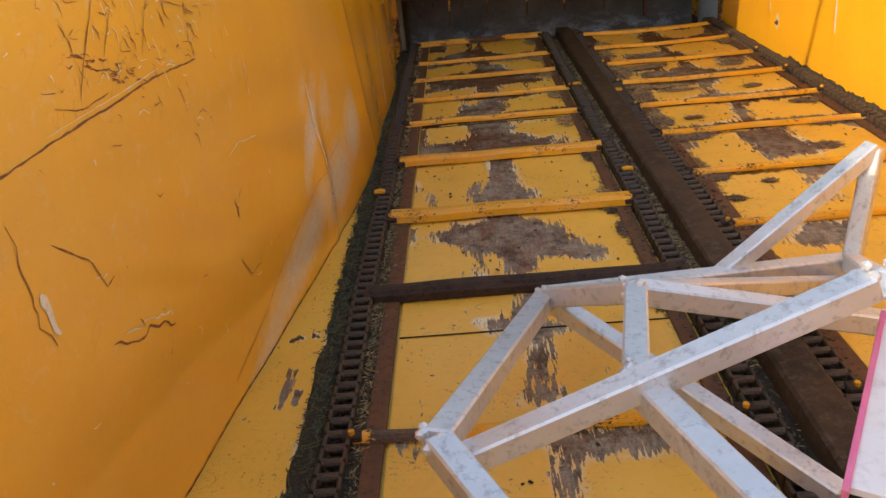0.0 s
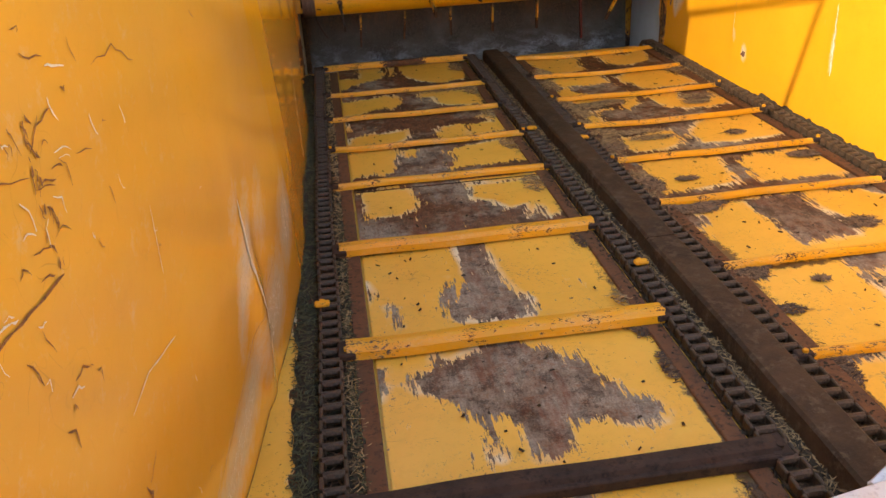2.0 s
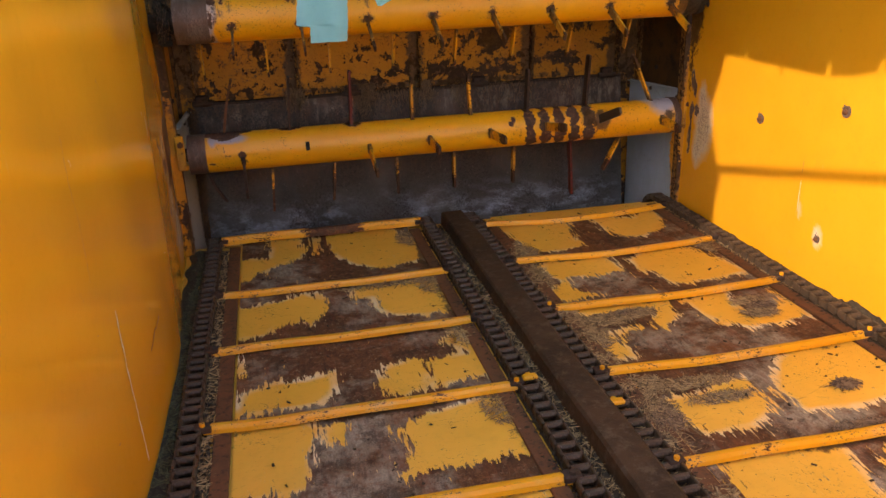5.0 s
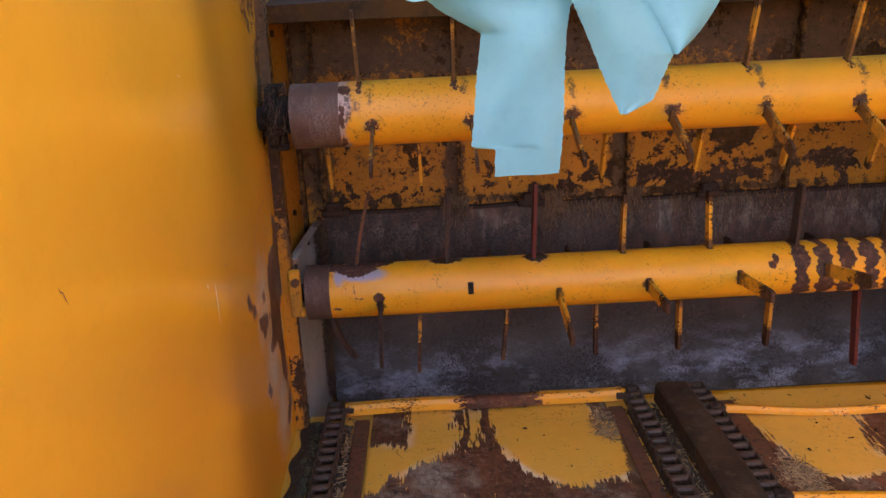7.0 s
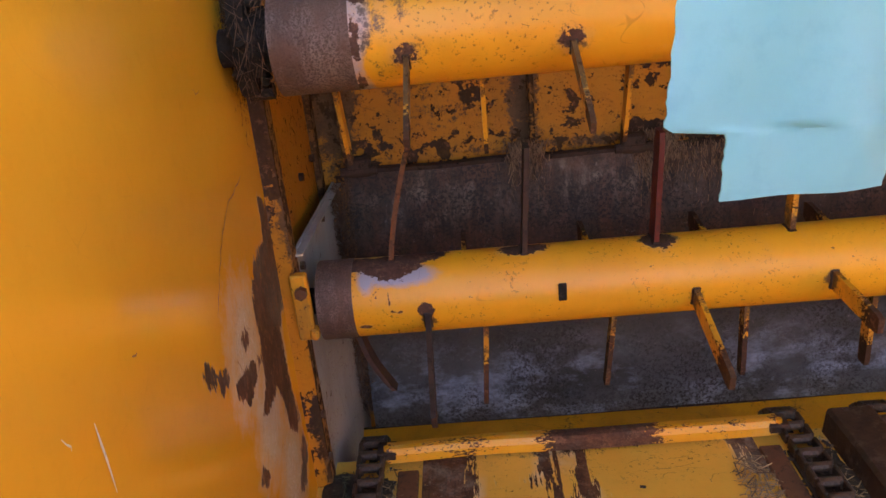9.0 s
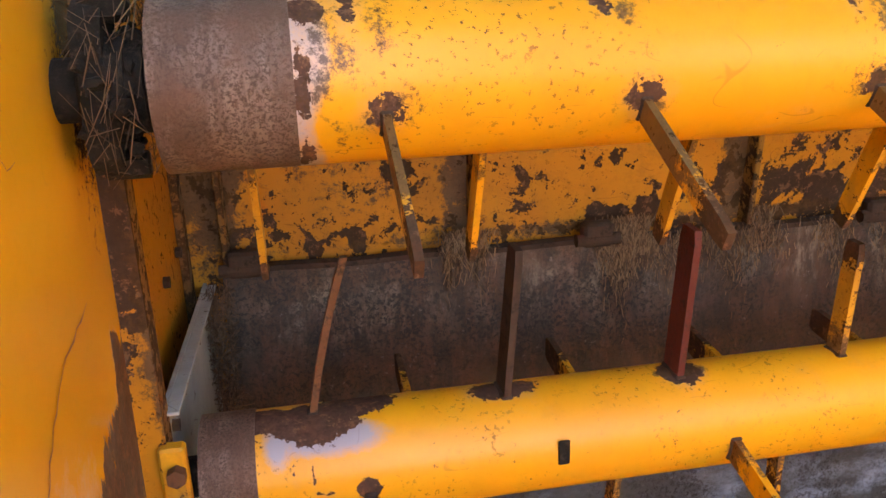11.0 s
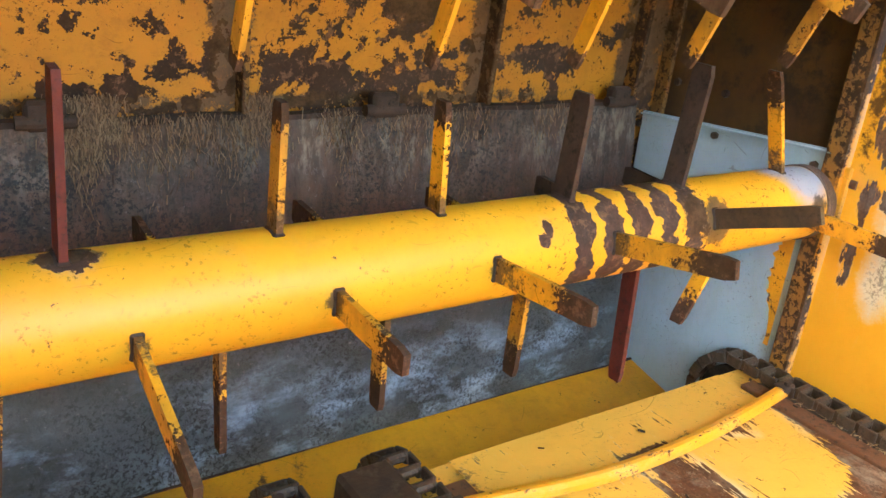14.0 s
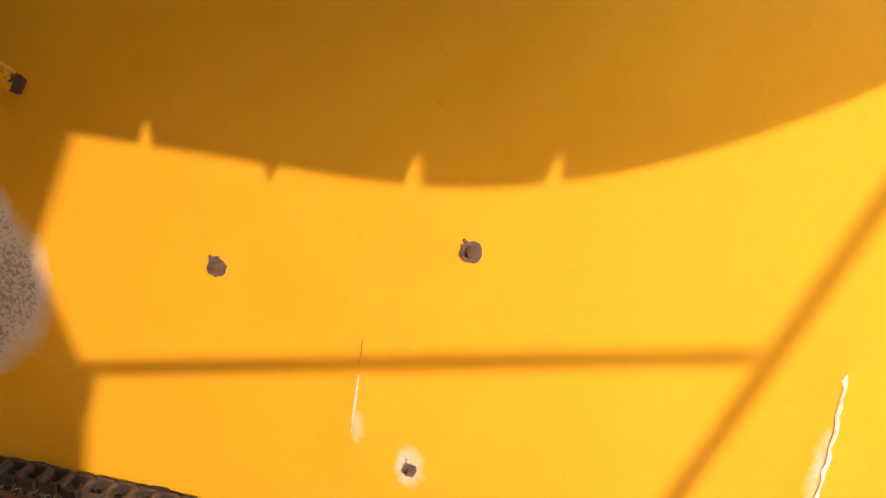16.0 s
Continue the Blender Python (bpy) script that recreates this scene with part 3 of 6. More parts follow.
bay("R", 0.908, 1.262, 0.88, [], [[(0.183, 1.134), (0.299, 1.161), (0.4, 1.177), (0.385, 1.04), (0.317, 0.996), (0.209, 0.991), (0.169, 1.051)], [(0.435, 1.121), (0.508, 1.226), (0.635, 1.303), (0.793, 1.31), (0.775, 1.195), (0.773, 1.111), (0.77, 1.022), (0.589, 1.006), (0.44, 1.013)]])
bay("R", 0.557, 0.908, 0.88, [], [[(0.186, 0.949), (0.272, 0.954), (0.446, 0.911), (0.41, 0.753), (0.4, 0.662), (0.237, 0.645), (0.14, 0.653), (0.172, 0.837)], [(0.474, 0.83), (0.567, 0.902), (0.603, 0.838), (0.675, 0.912), (0.76, 0.917), (0.795, 0.767), (0.808, 0.663), (0.641, 0.653), (0.46, 0.654), (0.474, 0.75)]])
bay("R", 0.172, 0.557, 0.12, [[(0.353, 0.532), (0.529, 0.571), (0.51, 0.443), (0.537, 0.367), (0.516, 0.267), (0.364, 0.261), (0.35, 0.35), (0.353, 0.451)], [(0.095, 0.615), (0.156, 0.567), (0.187, 0.46), (0.18, 0.412), (0.14, 0.424), (0.108, 0.528)], [(0.687, 0.552), (0.776, 0.546), (0.793, 0.482), (0.741, 0.477)]], [])
bay("R", -0.21, 0.172, 0.12, [[(0.415, 0.215), (0.549, 0.198), (0.516, 0.081), (0.435, 0.095), (0.441, 0.042), (0.433, -0.084), (0.396, -0.115), (0.41, -0.006), (0.408, 0.07), (0.409, 0.131)], [(0.132, 0.187), (0.173, 0.167), (0.184, 0.123), (0.15, 0.1), (0.127, 0.139)]], [])
bay("R", -0.56, -0.21, 0.12, [[(0.281, -0.233), (0.422, -0.212), (0.348, -0.352), (0.263, -0.352), (0.208, -0.327)], [(0.127, -0.197), (0.254, -0.203), (0.259, -0.222), (0.157, -0.24), (0.124, -0.221)]], [])


SLAT_Y = {"L": (2.432, 1.965, 1.615, 1.263, 0.917, 0.469, 0.0, -0.445, -0.968, -1.36), "R": (2.335, 1.975, 1.622, 1.262, 0.908, 0.557, 0.172, -0.21, -0.56, -0.93)}


def lane_mud(lane, inner):
    """Dirt that gathers along the inner wear strip and against the slats."""
    def mud(U, V):
        side = np.clip(1 - np.abs(U - inner) / (0.045 + 0.03 * sheet_noise(0 * U, V, 9.0, 2.0)), 0, 1)
        m = side * np.clip(0.55 + 0.6 * sheet_noise(U * 0.3, V, 6.0, 7.0), 0, 1)
        for y in SLAT_Y[lane]:
            m = np.maximum(m, np.clip(1 - np.abs(V - y + 0.012) / 0.032, 0, 1) * np.clip(0.35 + 0.7 * sheet_noise(U, V * 0.2, 8.0, y), 0, 1))
        return 0.95 * m
    return mud


def lane_wear(lane):
    def wear(U, V):
        w = 0.16 + 0.05 * sheet_noise(U, V, 9.0, 0.4)
        for name, ya, yb, base, gone, kept in BAYS:
            if name != lane:
                continue
            inside = (V >= ya) & (V < yb)
            b = np.full_like(U, base) + 0.06 * sheet_noise(U, V, 14.0, ya)
            for outline in gone:
                b = np.maximum(b, np.clip(0.52 + outline_depth(U, V, outline) / 0.075, 0, 0.95))
            for outline in kept:
                b = np.minimum(b, np.clip(0.48 - outline_depth(U, V, outline) / 0.075, 0.10, 1))
            w = np.where(inside, b, w)
        return w
    return wear


for lane, xa, xb in (("L", -0.738, -0.163), ("R", 0.146, 0.740)):
    me = grid_mesh("floor_panel", np.linspace(xa, xb, 56), np.arange(Y0 + 0.05, Y1 + 0.001, 0.011),
                   lambda U, V: (U, V, 0.004 + 0.0016 * sheet_noise(U, V, 6.0, 1.0)), lane_wear(lane), steel=lambda U, V: np.clip((0.7 - V) / 0.6, 0, 0.85),
                   mud=lane_mud(lane, -0.163 if lane == "L" else 0.146))
    part("floor_panel", me, M_FLOOR, floor, "yellow floor plate worn through to brown rust")
MARGIN_CHIPS = [[(-0.958, -0.735), (-0.945, -0.752), (-0.949, -0.778), (-0.95, -0.822), (-0.959, -0.819), (-0.959, -0.777)], [(-0.934, -0.791), (-0.928, -0.799), (-0.926, -0.825), (-0.931, -0.825)], [(-0.962, -0.711), (-0.948, -0.723), (-0.951, -0.772), (-0.954, -0.8), (-0.955, -0.849), (-0.963, -0.845), (-0.963, -0.78)], [(-0.93, -0.794), (-0.922, -0.798), (-0.926, -0.84), (-0.932, -0.834)], [(-0.932, -0.58), (-0.918, -0.588), (-0.919, -0.602), (-0.929, -0.597)], [(-0.962, -0.588), (-0.949, -0.595), (-0.95, -0.604), (-0.959, -0.597)], [(-0.98, -0.603), (-0.959, -0.588), (-0.966, -0.603), (-0.976, -0.609)]]


def margin_wear(U, V):
    w = 0.03 + 0.03 * sheet_noise(U, V, 25.0, 0.9)
    w = np.maximum(w, np.clip(0.62 - np.abs(V + 0.92 + 0.8 * (U + 0.96)) / 0.008, 0, 0.62))
    w = np.maximum(w, np.clip(0.75 - (-0.890 + 0.012 * sheet_noise(0 * U, V, 30.0, 2.0) - U) / 0.030, 0, 0.9))
    for outline in MARGIN_CHIPS:
        w = np.maximum(w, np.clip(0.55 + outline_depth(U, V, outline) / 0.02, 0, 0.95))
    return w


me = grid_mesh("floor_margin", np.linspace(-1.20, -0.862, 70), np.arange(Y0 + 0.05, 0.45, 0.009),
               lambda U, V: (U, V, 0.003 + 0.001 * sheet_noise(U, V, 6.0, 3.0)), margin_wear)
part("floor_margin", me, M_FLOOR, floor, "yellow floor plate along the wall with rust chips")
for x in (-0.762, -0.145, 0.124, 0.760):
    bm = bmesh.new()
    box(bm, (x, (Y0 + Y1) / 2, 0.004), (0.036, Y1 - Y0 - 0.1, 0.012), bevel=0.002)
    part("wear_strip", bm, M_STRIP, floor, "flat rusted steel wear strip")
for y, xa, xb in ((0.885, -0.737, -0.16), (-0.63, -0.737, -0.16)):
    bm = bmesh.new()
    box(bm, ((xa + xb) / 2, y, 0.0060), (xb - xa, 0.0016, 0.003))
    part("plate_seam", bm, M_RUST, floor, "dark rusted joint between two floor plates")

RUST_TRUNK = [(2.337, 0.54), (2.388, 0.517), (2.381, 0.475), (2.377, 0.42), (2.396, 0.363), (2.328, 0.339), (2.323, 0.283), (2.334, 0.214), (2.339, 0.162), (2.295, 0.172), (2.265, 0.22), (2.259, 0.264), (2.223, 0.297), (2.169, 0.297), (2.138, 0.31), (2.183, 0.324), (2.197, 0.36), (2.203, 0.408), (2.214, 0.453), (2.253, 0.485), (2.324, 0.48), (2.332, 0.512)]
RUST_ISLANDS = [[(2.124, 0.444), (2.155, 0.431), (2.137, 0.42), (2.112, 0.431)],
                [(1.96, 0.493), (2.029, 0.446), (2.036, 0.427), (2.005, 0.435), (1.969, 0.47)],
                [(2.055, 0.407), (2.115, 0.397), (2.149, 0.365), (2.101, 0.365), (2.057, 0.392)],
                [(2.093, 0.259), (2.119, 0.233), (2.099, 0.231), (2.083, 0.249)],
                [(2.34, 0.134), (2.354, 0.101), (2.306, 0.07), (2.263, 0.084), (2.305, 0.127)],
                [(2.115, 0.397), (2.179, 0.375), (2.178, 0.362), (2.131, 0.376)]]


def left_wear(U, V):
    w = np.full_like(U, 0.04)
    for outline in [RUST_TRUNK] + RUST_ISLANDS:
        w = np.maximum(w, np.clip(0.56 + outline_depth(U, V, outline) / 0.03, 0, 0.98))
    return w


WALL_FADE = [(2.13, 0.42, 0.09, 0.09), (2.17, 0.28, 0.08, 0.09), (2.24, 0.14, 0.09, 0.10), (2.32, 0.36, 0.02, 0.09), (-0.27, 0.36, 0.04, 0.13, -25), (-0.05, 0.17, 0.16, 0.10), (0.18, 0.25, 0.12, 0.10), (-0.38, 0.12, 0.30, 0.075, 14, 0.95), (-0.60, 0.05, 0.20, 0.05, 20, 0.8), (-0.12, 0.40, 0.06, 0.08, 0, 0.6), (-0.30, 0.47, 0.03, 0.07, -20, 0.5)]
WALL_SCAR = [(-1.05, 0.74, 0.20, 0.07, 0, 0.30), (-0.90, 0.66, 0.10, 0.06, 0, 0.2)]
wall_left = part("wall_left", grid_mesh("wall_left", np.concatenate([np.arange(Y0, 1.90, 0.02), np.arange(1.90, Y_END + 0.001, 0.0075)]), np.arange(-0.02, 1.001, 0.01),
                 lambda U, V: (wall_x(U, V), U, V),
                 # bleached patches; the broad front term is sky reflection put into the fade
                 left_wear, lambda U, V: np.maximum(np.where(U > 1, 0.82, 0.80) * blobs(U, V, WALL_FADE), 0.17 * np.clip((-0.15 - U) / 0.5, 0, 1) * np.clip(0.5 + V, 0, 1)), thick=0.004, away=(-1, 0, 0),
                 # brown at the rear end: spattered mud with the end's shade painted in
                 mud=lambda U, V: blobs(U, V, [(2.36, 0.80, 0.07, 0.16, 0, 0.8), (2.39, 0.5, 0.02, 0.25, 0, 0.6), (2.3, 0.97, 0.12, 0.05, 0, 0.6)]),
                 # sky glaze over the flared front, painted in as tan
                 sky_haze=lambda U, V: np.clip((0.35 - U) / 0.9, 0, 0.26) * np.clip(0.45 + V, 0, 1),
                 scar=lambda U, V: np.maximum(np.clip(1.25 * blobs(U, V, WALL_SCAR), 0, 1), 0.05 * (U < 0))), M_WALL)
tagged(wall_left, "scratched yellow painted steel side wall with dents", "wall", kind="structure")
wall_right = part("wall_right", grid_mesh("wall_right", np.arange(Y0, 2.371, 0.02), np.arange(-0.02, 1.001, 0.02),
                  lambda U, V: (right_x(U, V), U, V),
                  lambda U, V: np.maximum(0.04, blobs(U, V, [(2.31, 0.442, 0.016, 0.024), (2.295, 0.374, 0.02, 0.02), (2.335, 0.47, 0.01, 0.04), (2.33, 0.30, 0.012, 0.09)])),
                  lambda U, V: blobs(U, V, [(2.240, 0.325, 0.050, 0.095, 0, 1.25), (2.27, 0.24, 0.03, 0.06, 0, 1.1), (2.26, 0.42, 0.025, 0.05),  (1.675, 0.20, 0.006, 0.03), (1.585, 0.147, 0.017, 0.030, 0, 1.1), (1.005, 0.28, 0.008, 0.07)]), thick=0.004, away=(1, 0, 0),
                  mud=lambda U, V: blobs(U, V, [(2.29, 0.90, 0.075, 0.12, 0, 0.85), (2.21, 0.93, 0.06, 0.06, 0, 0.6), (2.20, 0.83, 0.022, 0.030, 0, 0.9), (2.355, 0.6, 0.018, 0.2, 0, 0.8), (2.34, 0.70, 0.045, 0.13, 0, 1.2)])), M_WALL)
tagged(wall_right, "sunlit yellow painted steel side wall with bolts", "wall", kind="structure")
bm = bmesh.new()
box(bm, (-0.05, Y0 - 0.02, 0.05), (2.3, 0.03, 1.36))
tagged(part("wall_front", bm, M_WALL), "plain yellow steel front wall of the box", "wall", kind="structure")

# the folded rims on top of the side walls
for name, fx, sx in (("rim", lambda y: float(wall_x(y, 1.0)), -1), ("rim", lambda y: float(right_x(y, 1.0)), 1)):
    bm = bmesh.new()
    ys = np.linspace(Y0, 2.37, 70)
    prof = [(0.001, -0.001), (0.004, 0.006), (-0.002, 0.013), (-0.045, 0.014), (-0.048, 0.004), (-0.008, 0.002)]
    rings = [[bm.verts.new((fx(y) + sx * -a, y, 1.0 + b)) for a, b in prof] for y in ys]
    for r0, r1 in zip(rings, rings[1:]):
        for j in range(len(prof)):
            bm.faces.new((r0[j], r0[(j + 1) % 6], r1[(j + 1) % 6], r1[j]))
    bmesh.ops.recalc_face_normals(bm, faces=bm.faces[:])
    part(name, bm, M_WALL, wall_left if sx < 0 else wall_right, "folded yellow rim with chipped edge")


# ---------------------------------------------------------------- scratches in the walls
def scratch(line, width, mat, fx=wall_x, host=None, lift=0.0012, jitter=0.004, rng=random.Random(3)):
    """A thin flat scratch that follows the wall through points (y, z)."""
    pts = []
    for (ya, za), (yb, zb) in zip(line, line[1:]):
        n = max(2, int(math.hypot(yb - ya, zb - za) / 0.012))
        for i in range(n):
            u = i / n
            pts.append((ya + (yb - ya) * u + rng.uniform(-1, 1) * jitter, za + (zb - za) * u + rng.uniform(-1, 1) * jitter))
    pts.append(line[-1])
    bm = bmesh.new()
    side = 1 if (host or wall_left) is wall_left else -1
    prev = None
    for i, (y, z) in enumerate(pts):
        a, b = pts[max(i - 1, 0)], pts[min(i + 1, len(pts) - 1)]
        t = Vector((b[0] - a[0], b[1] - a[1])).normalized()
        w = width * rng.uniform(0.35, 1.0) * (0.4 if i in (0, len(pts) - 1) else 1.0)
        row = []
        for k in (-1, 1):
            yy, zz = y - t.y * w * k / 2, z + t.x * w * k / 2
            row.append(bm.verts.new((float(fx(yy, zz)) + side * lift, yy, zz)))
        if prev:
            bm.faces.new((prev[0], prev[1], row[1], row[0]))
        prev = row
    return part("scratch", bm, mat, host or wall_left, "thin scratch through the paint")


M_PALE = metal("bared_primer", (0.62, 0.52, 0.36), (0.72, 0.64, 0.50), (0.5, 0.38, 0.2), 30, 0.7, bumps=0.2)
M_SCORE = metal("rusty_score", (0.30, 0.125, 0.042), (0.20, 0.085, 0.030), (0.09, 0.048, 0.025), 60, 0.7)
scratch([(-1.36, 0.668), (-1.25, 0.673), (-1.122, 0.676), (-0.991, 0.681), (-0.841, 0.672)], 0.0040, M_SCORE, jitter=0.0008)
scratch([(-1.26, 0.681), (-1.10, 0.685), (-0.98, 0.690)], 0.0010, M_PALE, jitter=0.0006, lift=0.0016)
scratch([(-0.924, 0.86), (-0.957, 0.806), (-0.992, 0.759), (-1.017, 0.716)], 0.0014, M_SCORE, jitter=0.0008)
scratch([(-1.096, 0.836), (-1.118, 0.799), (-1.151, 0.75), (-1.18, 0.701)], 0.0028, M_SCORE, jitter=0.0015)
scratch([(-1.077, 0.788), (-1.115, 0.732)], 0.0022, M_SCORE, jitter=0.001)
scratch([(-1.163, 0.836), (-1.068, 0.812), (-0.86, 0.755)], 0.0014, M_SCORE, jitter=0.0012)
scratch([(-0.723, 0.80), (-0.675, 0.80), (-0.624, 0.778)], 0.0019, M_SCORE)
scratch([(-1.299, 0.57), (-1.232, 0.515), (-1.214, 0.472), (-1.194, 0.477)], 0.0025, M_SCORE, jitter=0.0015)
scratch([(-0.783, 0.295), (-0.736, 0.24), (-0.682, 0.236)], 0.0028, M_SCORE, jitter=0.0015)
scratch([(-0.682, 0.236), (-0.676, 0.262)], 0.0019, M_SCORE, jitter=0.001)
scratch([(-0.772, 0.403), (-0.766, 0.385), (-0.762, 0.368)], 0.0074, M_SCORE, jitter=0.005)
scratch([(-0.765, 0.40), (-0.745, 0.405), (-0.735, 0.415)], 0.0025, M_SCORE, jitter=0.004)
scratch([(-1.221, 0.395), (-1.171, 0.365), (-1.128, 0.364), (-1.057, 0.325)], 0.0046, M_SCORE, jitter=0.006)
scratch([(-1.20, 0.39), (-1.12, 0.375), (-1.06, 0.342)], 0.003, M_PALE, jitter=0.005)
scratch([(-0.77, 0.486), (-0.715, 0.494), (-0.623, 0.478)], 0.0025, M_PALE, jitter=0.0008)
scratch([(-0.64, 0.641), (-0.63, 0.558)], 0.0022, M_PALE, jitter=0.0006)
scratch([(-1.148, 0.886), (-1.103, 0.868), (-1.037, 0.853)], 0.0035, M_PALE, jitter=0.001)
scratch([(-1.148, 0.892), (-1.103, 0.874), (-1.037, 0.858)], 0.0025, M_SCORE, jitter=0.0015, lift=0.0016)
rng = random.Random(17)
for q in range(34):
    u = rng.random()
    y, z = -1.21 + 0.19 * u + rng.gauss(0, 0.008), 0.766 - 0.078 * u ** 0.8 + rng.gauss(0, 0.006)
    ln = rng.uniform(0.005, 0.020)
    scratch([(y, z), (y + ln, z - 0.35 * ln + rng.uniform(-0.003, 0.003))], rng.uniform(0.0018, 0.0050), M_SCORE, jitter=0.002, rng=rng)
for q in range(26):
    z = rng.uniform(0.685, 0.80)
    y = -0.838 - 0.16 * (z - 0.69) + rng.gauss(0, 0.004 + 0.05 * max(0.0, 0.76 - z))
    scratch([(y, z), (y + rng.uniform(-0.004, 0.008), z - rng.uniform(0.005, 0.012))], rng.uniform(0.0015, 0.0045), M_SCORE, jitter=0.002, rng=rng)
scratch([(-1.235, 0.704), (-1.179, 0.689), (-1.119, 0.693)], 0.0019, M_SCORE, jitter=0.002)
# pale line painted as the highlight along the wall's crease
scratch([(-0.28, 0.491), (-0.244, 0.37), (-0.161, 0.201), (-0.122, 0.065)], 0.0075, M_PALE, jitter=0.001)
scratch([(-0.155, 0.20), (-0.128, 0.09)], 0.0025, M_SCORE, jitter=0.001)
scratch([(-1.36, 0.62), (-1.35, 0.55), (-1.35, 0.50), (-1.33, 0.46)], 0.0025, M_SCORE)
scratch([(-1.34, 0.53), (-1.32, 0.47)], 0.014, M_PALE)
scratch([(-0.49, 0.84), (-0.46, 0.842), (-0.41, 0.84)], 0.0025, M_SCORE)
scratch([(0.99, 0.72), (0.98, 0.64), (0.99, 0.58), (0.98, 0.48)], 0.0019, M_SCORE, jitter=0.001)
scratch([(1.45, 0.21), (1.36, 0.20), (1.31, 0.19)], 0.0050, M_SCORE)
scratch([(1.10, 0.38), (1.10, 0.27), (1.11, 0.18), (1.13, 0.05)], 0.007, M_PALE, jitter=0.002)
scratch([(1.72, 0.60), (1.72, 0.54)], 0.003, M_PALE, jitter=0.001)
scratch([(2.27, 0.60), (2.18, 0.59), (2.11, 0.56), (2.04, 0.51)], 0.0025, M_SCORE, jitter=0.002)
scratch([(-0.833, 0.063), (-0.692, 0.108), (-0.547, 0.161), (-0.389, 0.202), (-0.189, 0.242), (0.0, 0.27)], 0.0022, M_SCORE, jitter=0.0008)
scratch([(1.675, 0.35), (1.676, 0.31)], 0.0025, M_SCORE, right_x, wall_right, jitter=0.001)
scratch([(1.675, 0.29), (1.678, 0.19)], 0.005, M_PALE, right_x, wall_right, jitter=0.001)
scratch([(1.012, 0.43), (1.004, 0.34), (1.000, 0.20)], 0.008, M_PALE, right_x, wall_right, jitter=0.002)
rng = random.Random(11)
for i in range(202):
    if i < 150:
        y, z = rng.gauss(-1.00, 0.15), rng.gauss(0.75, 0.06)
    elif i < 184:
        y, z = rng.uniform(-1.5, -0.3), rng.uniform(0.15, 0.9)
    else:
        y, z = rng.uniform(0.2, 2.2), rng.uniform(0.15, 0.9)
    a = rng.choice([-0.25, -0.25, 2.05, 2.05, rng.uniform(0, 3.1)])
    ln = rng.uniform(0.006, 0.034) if i < 150 else rng.uniform(0.005, 0.03)
    mid = (y + ln * 0.5 * math.cos(a) + rng.uniform(-0.006, 0.006), z + ln * 0.5 * math.sin(a) + rng.uniform(-0.006, 0.006))
    scratch([(y, z), mid, (y + ln * math.cos(a), z + ln * math.sin(a))], rng.uniform(0.0011, 0.0026) if i < 150 else rng.uniform(0.0010, 0.0025), rng.choice([M_SCORE, M_SCORE, M_PALE]), jitter=0.0014, rng=rng)

# dark line painted along the lap in place of its thin shadow
scratch([(0.015, 0.95), (0.29, 0.50), (0.445, 0.25), (0.595, 0.01)], 0.008, M_RUST, jitter=0.0004, lift=0.0105)
# dark seam line added along the wall's foot to sharpen the corner
scratch([(-1.9, 0.010), (-1.2, 0.009), (-0.5, 0.010), (0.30, 0.009)], 0.0050, M_RUST, jitter=0.0012)
# the lapped front sheet of the left wall: its slanting edge stands proud
bm = bmesh.new()
prev = None
for i in range(41):
    u = i / 40
    z = 0.98 - 0.96 * u
    y = 0.60 - 0.62 * z
    row = [bm.verts.new((float(wall_x(y + d, z)) + h, y + d, z)) for d, h in ((-0.16, 0.0005), (-0.04, 0.005), (0.0, 0.008), (0.0015, 0.0))]
    if prev:
        for j in range(3):
            bm.faces.new((prev[j], prev[j + 1], row[j + 1], row[j]))
    prev = row
part("lap_edge", bm, M_WALL, wall_left, "slanting lapped sheet edge")


M_WASHER = metal("worn_washer", (0.095, 0.060, 0.045), (0.18, 0.125, 0.10), (0.040, 0.026, 0.020), 70, 0.55, 0.2)


def bolt_head(name, c, r, away, mat, label, washer=True, parent=None):
    """A hexagonal head with its washer on a plate that faces along away."""
    c, away = Vector(c), Vector(away)
    b = thing(name, label, "bolt", c) if parent is None else None
    bm = bmesh.new()
    off = Vector() if parent is None else c
    if washer:
        rs = random.Random(int(1000 * (c.y + c.z)))
        for v in rod(bm, off - away * 0.002, off + away * 0.003, r * 1.7, seg=18):
            v.co += (v.co - off) * rs.uniform(-0.12, 0.20)
        bar(bm, off + Vector((-0.001, 0.4 * r, 1.1 * r)), off + Vector((-0.001, 1.5 * r, 1.9 * r)), 0.6 * r, 0.003, up=away)
    part("washer", bm, M_WASHER, b or parent)
    bm = bmesh.new()
    rod(bm, off + away * 0.002, off + away * 0.007, r, r * 0.85, 14)
    rod(bm, off + away * 0.006, off + away * 0.012, r * 0.55, r * 0.5, seg=10)
    part("bolt_head", bm, mat, b or parent)
    return b


for y, z in ((1.906, 0.418), (1.535, 0.509), (1.581, 0.143)):
    bolt_head("wall_bolt", (float(right_x(y, z)) - 0.001, y, z), 0.0085 if z > 0.2 else 0.006, (-1, 0, 0), M_STRIP, "rusty bolt and washer in the yellow wall")
bolt_head("wall_bolt", (0.855, 2.193, 0.79), 0.006, (-1, 0, 0), M_WASHER, "small dull screw in the yellow wall", washer=False)

# ---------------------------------------------------------------- centre rail
rail = thing("centre_rail", "long rusted steel rail between the two conveyor lanes", "rail", (0, 0, 0))
